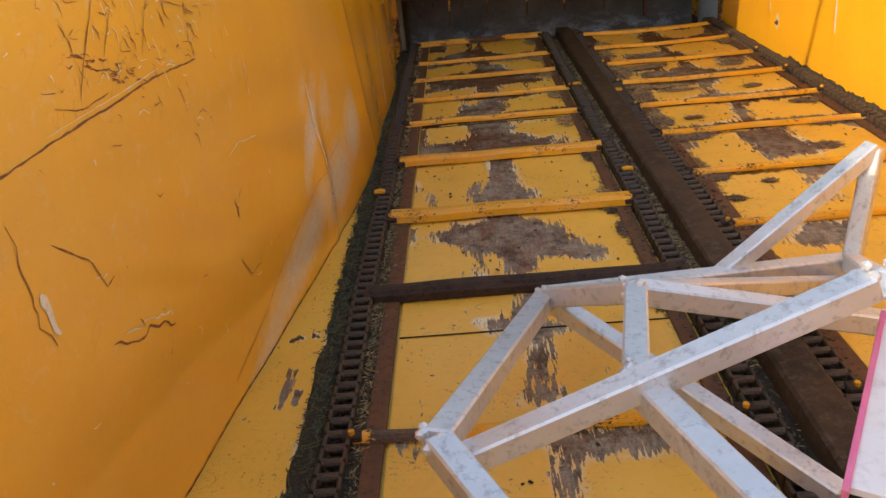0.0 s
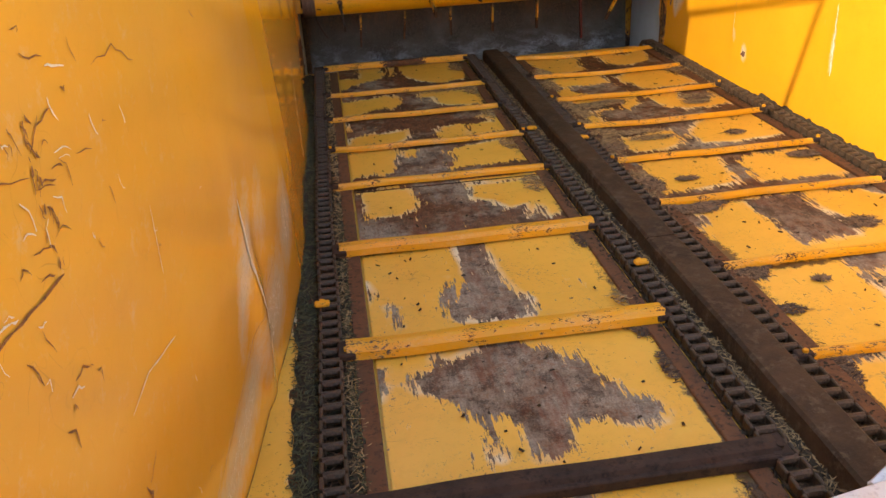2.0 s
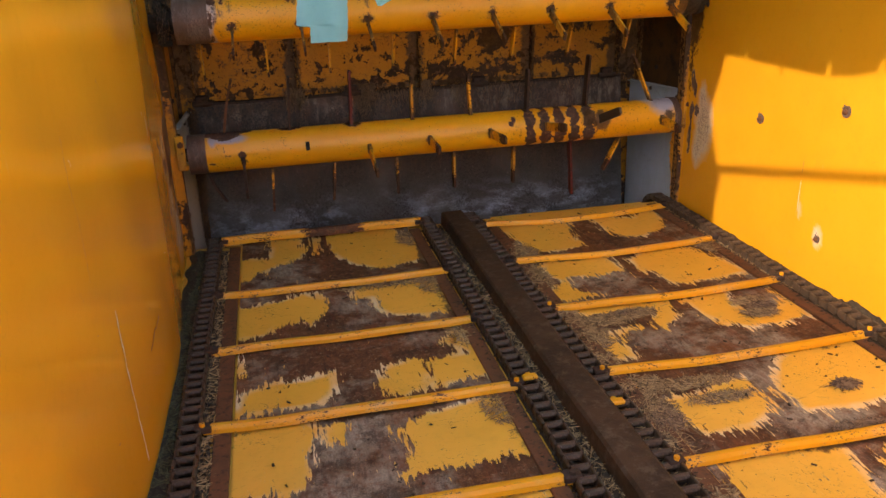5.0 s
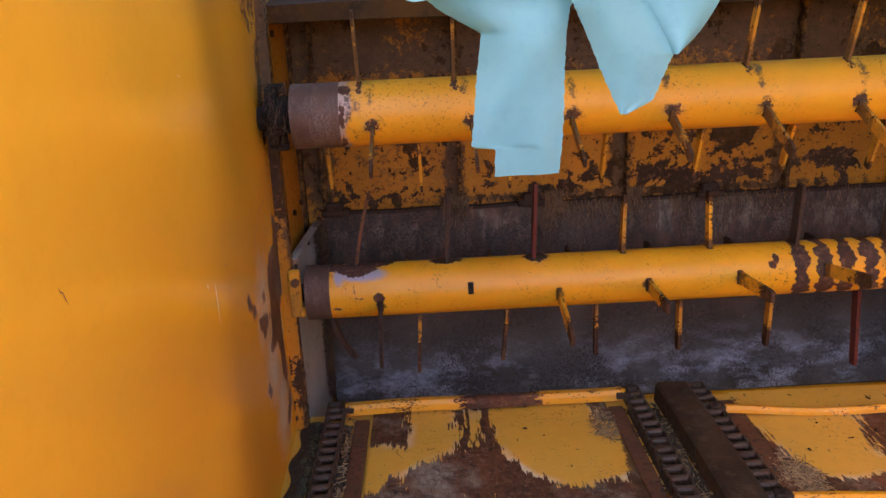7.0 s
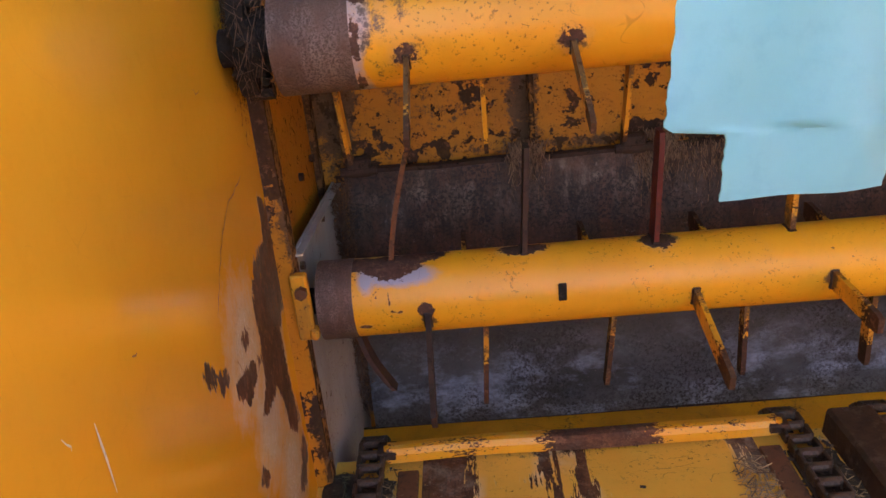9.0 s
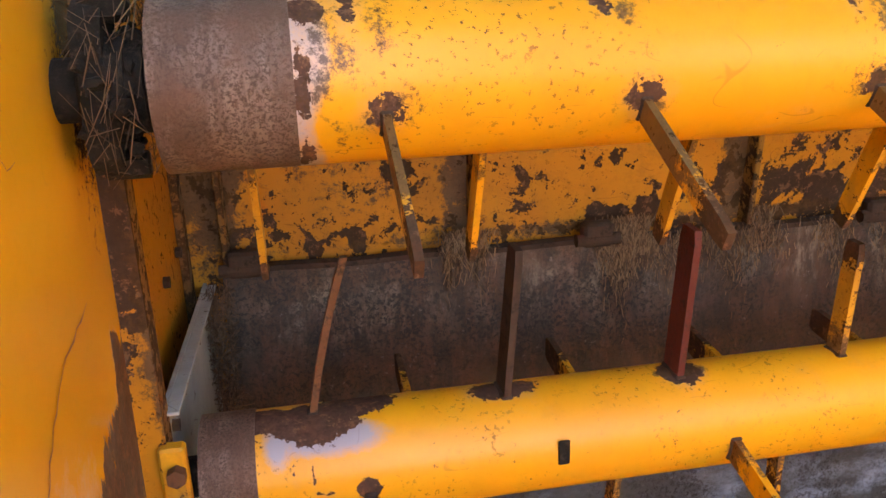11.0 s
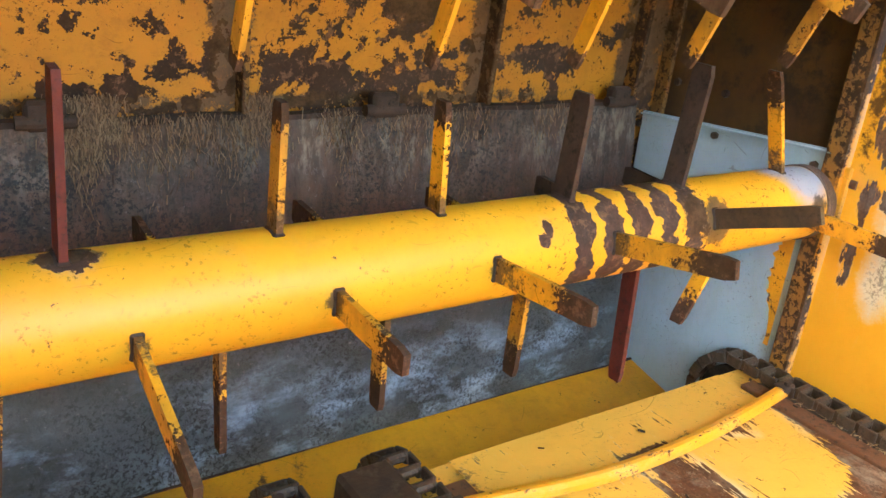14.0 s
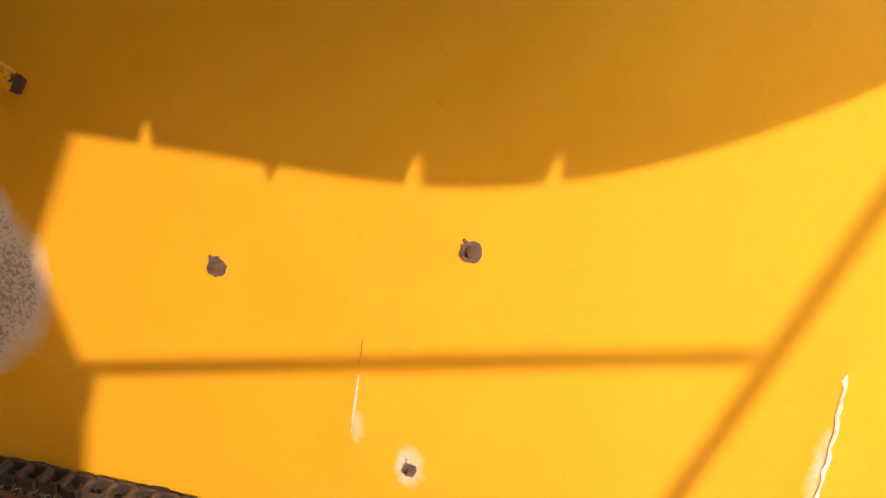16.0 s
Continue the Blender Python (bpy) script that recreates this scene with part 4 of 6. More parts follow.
RAIL = [(0.042, 0.0), (0.042, 0.043), (0.036, 0.048), (-0.030, 0.048), (-0.036, 0.042), (-0.040, 0.0)]
for ya, yb in ((Y0 + 0.1, 0.30), (0.3015, 2.43)):
    bm = bmesh.new()
    extrude_profile(bm, RAIL, ya, yb, 60, lambda u: (0.0015 * math.sin(9 * u), 0.0010 * math.sin(23 * u) + 0.0006 * math.sin(61 * u)))
    for v in bm.verts:
        v.co = Vector((v.co.y, v.co.x, v.co.z))
    bmesh.ops.recalc_face_normals(bm, faces=bm.faces[:])
    part("rail_section", bm, M_RAIL, rail)
bm = bmesh.new()
box(bm, (0.003, 2.434, 0.020), (0.070, 0.008, 0.044), bevel=0.003)
part("end_cap", bm, M_RUST, rail)


# ---------------------------------------------------------------- slats
conveyors = {}
for side, lab in (("left", "scraper floor conveyor of worn yellow slats on rusty chains"), ("right", "scraper floor conveyor of bowed yellow slats on rusty chains")):
    conveyors[side] = thing("floor_conveyor", lab, "conveyor", (0, 0, 0), group="floor conveyors")


def slat(x0, x1, y, w=0.030, h=0.034, mat=None, bow=0.0, sag=0.0, worn=(), label="bent yellow steel conveyor slat with rusty edges"):
    prof = [(-w / 2, 0.010), (-w * 0.46, h * 0.70), (-w * 0.30, h * 0.97), (-w * 0.05, h), (w * 0.34, h * 0.92), (w * 0.46, h * 0.7), (w / 2, 0.010)]
    pa = np.array(prof)
    ph = random.Random(int(1000 * (y + 9) + 7 * x0)).uniform(0, 6)

    def place(U, V):
        k = np.clip(np.round(V * 6).astype(int), 0, 6)
        u = (U - x0) / (x1 - x0)
        dy = bow * np.sin(np.pi * u) + 0.002 * np.sin(9 * u + ph)
        dz = sag * np.sin(np.pi * u) + 0.0012 * np.sin(13 * u + ph)
        return U, y + pa[k, 0] + dy, pa[k, 1] + dz

    def wear(U, V):
        wv = 0.20 + 0.13 * (V < 0.20) + 0.15 * (V > 0.80) + 0.16 * (np.abs(V - 0.40) < 0.12) + 0.16 * np.exp(-np.minimum(U - x0, x1 - U) / 0.02) + 0.08 * sheet_noise(U, V * 0.02, 22.0, y)
        return np.maximum(wv, blobs(U, V, worn)) if len(worn) else wv

    me = grid_mesh("slat", np.linspace(x0, x1, 60), np.linspace(0, 1, 7), place, wear)
    me.materials.append(mat or M_SLAT)
    me.shade_flat()
    s = part("slat", me, None, conveyors["left" if x0 < 0 else "right"], label)
    for x in (x0, x1):
        bm = bmesh.new()
        box(bm, (x, y, 0.021), (0.036, w * 1.1, 0.016), bevel=0.003)
        part("end_bracket", bm, M_RUST, s)
        bm = bmesh.new()
        rod(bm, (x, y - w * 0.2, 0.028), (x, y - w * 0.2, 0.036), 0.006, seg=6)
        part("rivet", bm, M_RUST if (int(y * 100) % 3) else M_PART, s)
    return s


M_SLAT = paint("slat_paint", specks=0.05, scratches=0.25, chips=0.05, streak=(30, 60, 60), gloss=0.34, pale=0.2, grime=0.25, amp=0.75)
slat(-0.80, -0.118, 2.432, 0.036, 0.036, worn=[(-0.42, 0.4, 0.10, 9)], label="yellow steel conveyor slat rusted bare in its middle")
slat(-0.80, -0.118, 1.965, 0.022, 0.028, bow=-0.012)
slat(-0.80, -0.118, 1.615, 0.023, 0.028, bow=-0.005)
slat(-0.80, -0.118, 1.263, 0.023, 0.028, bow=-0.006)
slat(-0.80, -0.118, 0.917, 0.025, 0.029, bow=0.004)
slat(-0.795, -0.120, 0.469, 0.046, 0.038)
slat(-0.795, -0.120, 0.0, 0.050, 0.040)
slat(-0.81, -0.100, -0.445, 0.050, 0.036, M_RUST, label="dark rusted steel double-angle conveyor slat")
bm = bmesh.new()
box(bm, (-0.455, -0.470, 0.017), (0.70, 0.012, 0.022), bevel=0.002)
part("stiffener", bm, M_RUST, conveyors["left"], "second dark angle bar along the rusted slat")
for y in (-0.968, -1.36, -1.76, -2.16):
    slat(-0.80, -0.118, y, 0.022, 0.026, worn=[(-0.72, 0.4, 0.05, 9), (-0.25, 0.4, 0.06, 9, 0, 0.6)])
for y, bow, sag in ((2.335, -0.035, -0.002), (1.975, -0.026, 0.0), (1.622, -0.020, 0.0), (1.262, -0.012, 0.0), (0.908, -0.006, 0.0), (0.557, 0.004, 0.0), (0.172, 0.0, 0.0), (-0.21, 0.006, 0.0),
                   (-0.56, 0, 0), (-0.93, 0, 0), (-1.3, 0, 0), (-1.7, 0, 0), (-2.1, 0, 0)):
    slat(0.086, 0.785, y, 0.022, 0.027, bow=bow, sag=sag)

for x, y in ((-0.842, 0.192), (-0.082, 0.214), (-0.080, -0.604), (-0.084, 1.268), (0.060, 1.120)):
    bm = bmesh.new()
    box(bm, (x, y, 0.029), (0.034, 0.020, 0.010), bevel=0.003)
    box(bm, (x, y + 0.013, 0.026), (0.012, 0.012, 0.012), bevel=0.002)
    part("chain_lug", bm, M_PART, conveyors["left" if x < 0 else "right"], "yellow painted lug on the chain")

# ---------------------------------------------------------------- chains
PITCH = 0.0372
for x in (-0.829, -0.088, 0.066, 0.812):
    bm = bmesh.new()
    box(bm, (x, (Y0 + 2.43) / 2, 0.0015), (0.062, 2.43 - Y0 - 0.1, 0.005))
    part("chain_bed", bm, M_MUD, floor, "dark dirty strip under a chain")


def link_mesh():
    bm = bmesh.new()
    for sx in (-1, 1):
        box(bm, (sx * 0.0205, 0.004, 0.0), (0.007, PITCH * 0.80, 0.020), bevel=0.002)
        box(bm, (sx * 0.0150, -PITCH * 0.36, 0.0), (0.007, PITCH * 0.42, 0.018), bevel=0.002)
    rod(bm, (-0.018, -PITCH * 0.34, 0.002), (0.018, -PITCH * 0.34, 0.002), 0.0085, seg=9)
    me = mesh_of("chain_link", bm)
    me.materials.append(M_CHAIN)
    return me


LINK = link_mesh()
rng = random.Random(5)
for x in (-0.829, -0.094, 0.072, 0.812):
    ch = new("chain")
    ch.location = (x, 0, 0.014)
    ch.parent = conveyors["left" if x < 0 else "right"]
    ch["label"] = "dirty rusted steel pintle chain"
    n = int((2.44 + 1.75) / PITCH)
    for i in range(n):
        o = part("chain_link", LINK, None, ch)
        o.location = (0.002 * math.sin(i * 0.23) + rng.uniform(-0.0008, 0.0008), 2.44 - i * PITCH, 0.002 + rng.uniform(-0.001, 0.001))
        o.rotation_euler = (rng.uniform(-0.04, 0.04), 0, rng.uniform(-0.02, 0.02))
    for i in range(1, 7):
        a = i * 0.40
        o = part("chain_link", LINK, None, ch)
        o.location = (0, 2.44 + 0.085 * math.sin(a), 0.002 - 0.085 * (1 - math.cos(a)))
        o.rotation_euler = (-a, 0, 0)
for x in (-0.829, -0.094, 0.072, 0.812):
    sp = thing("chain_sprocket", "greasy steel sprocket that the chain runs round", "sprocket", (x, 2.44, -0.073), group="sprockets")
    bm = bmesh.new()
    rod(bm, (-0.008, 0, 0), (0.008, 0, 0), 0.072, seg=24)
    part("disc", bm, M_GREASE, sp)
    bm = bmesh.new()
    rod(bm, (-0.03, 0, 0), (0.03, 0, 0), 0.03, seg=16)
    part("hub", bm, M_GREASE, sp)
bm = bmesh.new()
rod(bm, (-0.93, 2.44, -0.073), (0.90, 2.44, -0.073), 0.022, seg=16)
tagged(part("drive_shaft", bm, M_GREASE), "dark greasy conveyor drive shaft", "shaft")

# ---------------------------------------------------------------- beaters


def tube_mesh(y, z, r, x0, x1, wear, fade=None, rings=260, seg=48, mud=None):
    return grid_mesh("drum", np.linspace(x0, x1, rings), np.linspace(0, 2 * math.pi, seg + 1),
                     lambda U, V: (U, y + r * np.cos(V), z + r * np.sin(V)), wear, fade, mud=mud)


def tine(parent, x, y, z, ang, r, length, w=0.036, t=0.008, mat=None, lean=0.0, bend=0.0, tip=0.30, label="", twist=0.0, root=0.80):
    """A flat bar welded to a tube at ang degrees (0: to the rear, 90: up); worn bare towards its tip."""
    q = Vector((0, math.cos(radians(ang)), math.sin(radians(ang))))
    s = Vector((0, -math.sin(radians(ang)), math.cos(radians(ang))))
    e = Vector((1, 0, 0))
    if twist:
        m3 = Matrix.Rotation(radians(twist), 3, q)
        s, e = m3 @ s, m3 @ e
    c = Vector((x, y, z)) + q * (r - 0.004)
    n = 12
    verts, faces, wear, mudv = [], [], [], []
    for i in range(n + 1):
        u = i / n
        mid = c + q * (length + 0.004) * u + Vector((1, 0, 0)) * (math.tan(radians(lean)) * length * u + bend * u * u)
        ww = w * (1.0 if u < 0.93 else 0.80) * (1 - 0.05 * u)
        for a, b in ((-1, -1), (1, -1), (1, 1), (-1, 1)):
            verts.append(tuple(mid + e * (a * t / 2) + s * (b * ww / 2)))
            mudv.append(max(0.0, root - 1.15 * u))
            wear.append(0.20 + 0.8 * max(0.0, (u - 1 + tip * 1.3) / max(tip, 0.01)) + 0.25 * max(0.0, 0.12 - u) / 0.12)
    for i in range(n):
        for j in range(4):
            k = 4 * i
            faces.append((k + j, k + (j + 1) % 4, k + 4 + (j + 1) % 4, k + 4 + j))
    faces.append((3, 2, 1, 0))
    faces.append(tuple(4 * n + j for j in range(4)))
    me = bpy.data.meshes.new("tine")
    me.from_pydata(verts, [], faces)
    me.attributes.new("wear", "FLOAT", "POINT").data.foreach_set("value", np.array(wear, np.float32))
    me.attributes.new("mud", "FLOAT", "POINT").data.foreach_set("value", np.array(mudv, np.float32))
    me.materials.append(mat or M_TINE)
    ob = part("tine", me, None, parent, label)
    bm = bmesh.new()
    m = Matrix((e, s, q)).transposed()
    box(bm, c + q * 0.003, (t + 0.006, w + 0.004, 0.005), m, bevel=0.0022)
    part("weld_bead", bm, M_RUST, ob)
    return ob


M_TINE = paint("tine_paint", chips=0.44, streak=(40, 40, 40), gloss=0.40, grime=0.6, amp=1.2, under=(0.055, 0.029, 0.018), under2=(0.110, 0.052, 0.030), mud=0.8, specks=0.9, steel=0.15)
LY, LZ, LR = 2.430, 0.330, 0.063
UY, UZ, UR = 2.292, 0.760, 0.065
PI = math.pi
low = thing("lower_beater", "yellow steel beater drum with welded flat tines", "beater", (0, 0, 0), group="beaters")
LOW_TOP = (-0.750, -0.539, -0.335, -0.126, 0.079, 0.281, 0.498, 0.749)
LOW_FRONT = (-0.697, -0.284, -0.077, 0.134, 0.334, 0.538, 0.770)


def low_wear(U, V):
    w = 0.10 + 0.05 * sheet_noise(U, V * 0.06, 16.0, 0.2)
    w = np.maximum(w, blobs(U, V, [(-0.75, PI / 2 + 0.25, 0.050, 0.50), (-0.70, PI / 2 - 0.2, 0.04, 0.5), (-0.80, PI / 2 + 0.1, 0.03, 0.35), (-0.697, PI, 0.014, 0.22), (-0.772, PI * 0.84, 0.003, 0.35, 0, 0.55), (-0.755, PI * 0.90, 0.003, 0.30, 0, 0.55), (-0.742, PI * 1.0, 0.020, 0.04, 0, 0.5), (-0.795, PI * 1.12, 0.012, 0.06, 0, 0.8), (-0.76, PI * 1.10, 0.04, 0.03, 0, 0.75),
                                   (-0.539, PI / 2, 0.038, 0.30), (-0.329, PI / 2 + 0.1, 0.026, 0.34), (0.22, PI * 0.78, 0.008, 0.22), (0.21, PI * 0.86, 0.010, 0.15)]))
    band = (U > 0.262) & (U < 0.520)
    ph = (U - 0.262) / 0.054 + 0.08 * np.sin(V - 1.0) + 0.06 * np.sin(9 * V) + 0.05 * np.sin(23 * V + 31 * U) + 0.08 * sheet_noise(U, V * 0.06, 70.0, 3.0)
    stripe = np.where(band, np.clip(0.45 + 2.2 * (0.345 + 0.09 * np.sin(5 * V + 2) - np.abs((ph % 1.0) - 0.35)), 0.08, 0.85), 0.0)
    w = np.maximum(w, stripe)
    return np.maximum(w, np.where((U > 0.470) & (U < 0.530), 0.44, 0.0))


low_fade = lambda U, V: blobs(U, V, [(-0.735, PI / 2 + 0.62, 0.048, 0.28, 0, 1.3), (-0.79, PI * 0.70, 0.012, 0.40), (0.785, PI * 0.64, 0.050, 0.75, 0, 1.1), (0.735, PI * 0.50, 0.035, 0.4, 0, 0.8)])
low_mud = lambda U, V: blobs(U, V, [(x, radians(a), 0.016, 0.22, 0, 0.8) for x, a in zip(LOW_FRONT, (200, 193, 183, 177, 170, 160, 180))] + [(0.50, PI * 0.85, 0.04, 0.7, 0, 0.8), (0.80, PI * 0.95, 0.025, 0.5, 0, 0.8), (0.545, PI * 0.92, 0.028, 0.6, 0, 1.2), (-0.329, PI / 2 + 0.1, 0.03, 0.2)])
part("drum", tube_mesh(LY, LZ, LR, -0.812, 0.845, low_wear, low_fade, mud=low_mud), M_TUBE, low)
bm = bmesh.new()
rod(bm, (-0.868, LY, LZ), (-0.811, LY, LZ), LR + 0.0015, seg=48)
part("end_sleeve", bm, M_SLEEVE, low, "bare brown rusty tube end", smooth=True)
bm = bmesh.new()
rod(bm, (0.822, LY, LZ), (0.848, LY, LZ), LR + 0.0025, LR + 0.001, seg=48)
part("end_ring", bm, M_SLEEVE, low, "brown rusty ring", smooth=True)
bm = bmesh.new()
rod(bm, (-0.93, LY, LZ), (0.90, LY, LZ), 0.022, seg=20)
part("shaft", bm, M_GREASE, low)
bm = bmesh.new()
box(bm, (-0.487, LY - LR + 0.0005, LZ + 0.012), (0.013, 0.004, 0.030), bevel=0.0015)
part("slot", bm, M_GREASE, low, "empty dark slot where a tine is missing")
for x, ln, mat, tip, lean, bend in zip(LOW_TOP, (0.175, 0.170, 0.175, 0.140, 0.135, 0.140, 0.175, 0.165), (M_STRIP, M_RUST, M_RED, None, None, M_RUST, M_RUST, None),
                                       (0.3, 0.3, 0.3, 0.2, 0.2, 0.3, 0.3, 0.3), (9, 4, 2, 1, -3, 2, 3, -25), (0.016, 0, 0, 0, 0, 0, 0, 0.0)):
    tine(low, x, LY, LZ, 92, LR, ln, mat=mat, tip=tip, lean=lean, bend=bend, t=0.008, w=0.009 if x < -0.7 else 0.026 if mat is None else 0.036)
for x, ln, ang, mat, lean in zip(LOW_FRONT, (0.19, 0.185, 0.135, 0.16, 0.185, 0.165, 0.165), (200, 193, 183, 177, 170, 160, 180), (M_RUST, None, None, None, None, M_CHAIN, None), (2, 0, 2, 3, 2, 1, -5)):
    tine(low, x, LY, LZ, ang, LR, ln, mat=mat, tip=0.35, lean=lean, w=0.030)
for x, ln, mat, lean in zip((-0.607, -0.398, -0.186, 0.016, 0.236, 0.445, 0.640), (0.155, 0.135, 0.135, 0.132, 0.135, 0.20, 0.12), (None, None, None, None, None, M_RED, None), (-4, -6, 0, 0, -2, 3, -28)):
    tine(low, x, LY, LZ, 270, LR, ln, mat=mat, tip=0.75 if x < -0.1 else 0.4, lean=lean, w=0.022 if x < -0.1 else 0.027)
tine(low, -0.815, LY, LZ, 262, LR, 0.10, mat=M_RUST, lean=10, bend=0.03)
for x in (-0.635, -0.425, -0.225, -0.02, 0.19, 0.40, 0.6):
    tine(low, x, LY, LZ, 4, LR, 0.125, tip=0.6, mat=M_RUST if x > 0.3 else None)
up = thing("upper_beater", "yellow steel beater drum with a bare rusty end and tines", "beater", (0, 0, 0), group="beaters")
UP_FRONT = (-0.677, -0.478, -0.279, -0.080, 0.110, 0.298, 0.496, 0.705)
UP_LOW = (-0.781, -0.587, -0.393, -0.190, 0.014, 0.208, 0.403, 0.607)
UP_TOP = (-0.700, -0.510, -0.300, -0.110, 0.078, 0.283, 0.475, 0.680)


def up_wear(U, V):
    w = 0.12 + 0.06 * sheet_noise(U, V * 0.06, 20.0, 1.2)
    rows = [(x, PI * 1.08, 0.024, 0.28, 0, 0.62) for x in UP_FRONT] + [(x, PI * 0.66, 0.012, 0.55, 0, 0.60) for x in UP_TOP] + [(-0.73, PI * 0.70, 0.016, 0.2), (-0.735, PI * 0.95, 0.010, 0.7, 0, 0.6), (-0.735, PI * 1.3, 0.010, 0.4, 0, 0.6)]
    return np.maximum(w, blobs(U, V, rows))


up_mud = lambda U, V: blobs(U, V, [(x, PI * 1.08, 0.028, 0.34, 0, 0.60) for x in UP_FRONT] + [(x + 0.02, PI * 0.72, 0.014, 0.75, 0, 0.62) for x in UP_TOP] + [(0.75, PI, 0.02, 3.0), (-0.715, PI * 0.9, 0.030, 1.2, 0, 0.5)])
part("drum", tube_mesh(UY, UZ, UR + 0.0006, -0.742, 0.765, up_wear, lambda U, V: np.clip(0.40 + (-0.722 - U + 0.007 * sheet_noise(U, V * 0.06, 40.0, 5.0)) / 0.020, 0, 0.62), mud=up_mud), M_TUBE, up)
bm = bmesh.new()
rod(bm, (-0.838, UY, UZ), (-0.7405, UY, UZ), UR + 0.0008, seg=48)
part("end_sleeve", bm, M_BARE, up, "bare grey and rust-speckled tube end", smooth=True)
bm = bmesh.new()
rod(bm, (0.764, UY, UZ), (0.815, UY, UZ), UR + 0.002, UR - 0.004, seg=48)
part("end_collar", bm, M_MUD, up, "dark mud-caked collar", smooth=True)
bm = bmesh.new()
rod(bm, (-0.93, UY, UZ), (0.90, UY, UZ), 0.024, seg=20)
part("shaft", bm, M_GREASE, up)
for i, x in enumerate(UP_FRONT):
    tine(up, x, UY, UZ, 205, UR, 0.150, tip=0.10 if i > 4 else 0.30, t=0.006, w=0.019 if i < 3 else 0.026, root=1.35 if i < 4 else 1.10)
for i, x in enumerate(UP_LOW):
    tine(up, x, UY, UZ, 293, UR, 0.135, tip=0.16, t=0.006, w=0.023)
for i, x in enumerate(UP_TOP):
    # the left four are brown almost to the tip
    tine(up, x, UY, UZ, 110, UR, 0.150, tip=0.2, t=0.006, w=0.020, root=1.45 if i < 4 else 1.1)

# ---------------------------------------------------------------- bearings
for name, x, y, z, mat, lab in (("bearing_block", -0.876, UY, UZ, M_GREASE, "black greasy bearing block of the upper beater"), ("bearing_block", 0.838, UY, UZ, M_MUD, "mud-caked bearing block of the upper beater")):
    b = thing(name, lab, "bearing", (x, y, z))
    bm = bmesh.new()
    for dz in (-0.030, 0.030):
        rod(bm, (-0.014, 0, dz), (0.006, 0, dz), 0.034, 0.030, 28)
    box(bm, (-0.004, 0, 0), (0.020, 0.074, 0.060), bevel=0.004)
    rod(bm, (-0.010, 0, 0), (0.018, 0, 0), 0.043, 0.037, 28)
    part("housing", bm, mat, b, smooth=True)
    bm = bmesh.new()
    rod(bm, (-0.012, 0, 0.0), (0.030, 0, 0.0), 0.034, seg=20)
    part("inner_ring", bm, mat, b, smooth=True)
    bm = bmesh.new()
    rs = random.Random(int(90 + 100 * x))
    for q in range(80):
        a, r = rs.uniform(0, 6.28), rs.uniform(0.026, 0.048)
        m = Matrix.Translation((rs.uniform(-0.016, 0.028) * (1 if x < 0 else -1), r * math.cos(a), r * math.sin(a))) @ Matrix.Rotation(rs.uniform(0, 6), 4, (rs.random(), rs.random(), 1)) @ Matrix.Diagonal((rs.uniform(0.5, 1.6), rs.uniform(0.5, 1.6), 1, 1))
        vs = bmesh.ops.create_icosphere(bm, subdivisions=1, radius=rs.uniform(0.003, 0.007), matrix=m)["verts"]
        for v in vs:
            v.co += Vector((rs.uniform(-1, 1), rs.uniform(-1, 1), rs.uniform(-1, 1))) * 0.0025
    part("caked_grease", bm, mat, b, "lumpy grease and dirt", smooth=True)
    for a in (1.571, 4.712) if x < 0 else ():
        bm = bmesh.new()
        rod(bm, (-0.01, 0.058 * math.cos(a), 0.058 * math.sin(a)), (0.022, 0.058 * math.cos(a), 0.058 * math.sin(a)), 0.011, seg=6)
        part("flange_bolt", bm, mat, b)
for x, sx in ((-0.886, 1), (0.868, -1)):
    b = thing("bearing_bracket", "yellow steel bearing bracket with a rusty bolt", "bracket", (x, 2.372, 0.350))
    bm = bmesh.new()
    box(bm, (-0.002 * sx, 0, 0), (0.026, 0.018, 0.112), bevel=0.003)
    box(bm, (0.010 * sx, -0.002, -0.046), (0.014, 0.022, 0.020), bevel=0.004)
    part("plate", bm, M_TINE, b)
    bm = bmesh.new()
    rod(bm, (0.002 * sx, -0.010, 0.030), (0.002 * sx, -0.022, 0.030), 0.010, seg=6)
    part("bolt_head", bm, M_STRIP, b)

# ---------------------------------------------------------------- rear housing
HZ = 3.05                # the top of the added shade panel
GZ = 1.10                # the top of the guard
B_Z = 0.425              # the top edge of the baffle


def baffle_y(z):
    return 2.745 + (z + 0.05) * 0.060 / 0.47


rear_baffle = thing("rear_baffle", "dark grey steel baffle sheet with dried mud and painted bluish sky reflection", "panel", (0, 0, 0))
me = grid_mesh("sheet", np.linspace(-0.868, 0.802, 116), np.linspace(-0.142, B_Z, 50),
               lambda U, V: (U, baffle_y(V) + 0.002 * sheet_noise(U, V, 8, 2.0), V),
               # wear: brown upper part; fade: painted sky reflection, strongest at the foot
               lambda U, V: np.clip((V - 0.06) / 0.16, 0, 1), lambda U, V: np.clip((0.07 - V) / 0.17, 0.03, 0.92), thick=0.006, away=(0, 1, 0),
               mud=lambda U, V: np.clip(1 - np.abs(V - 0.37) / 0.11, 0, 1) * np.clip(0.75 + 0.4 * sheet_noise(U, V * 0.3, 9, 1.0) + 0.3 * (U > -0.3), 0, 1))
part("sheet", me, M_BAFFLE, rear_baffle)
bm = bmesh.new()
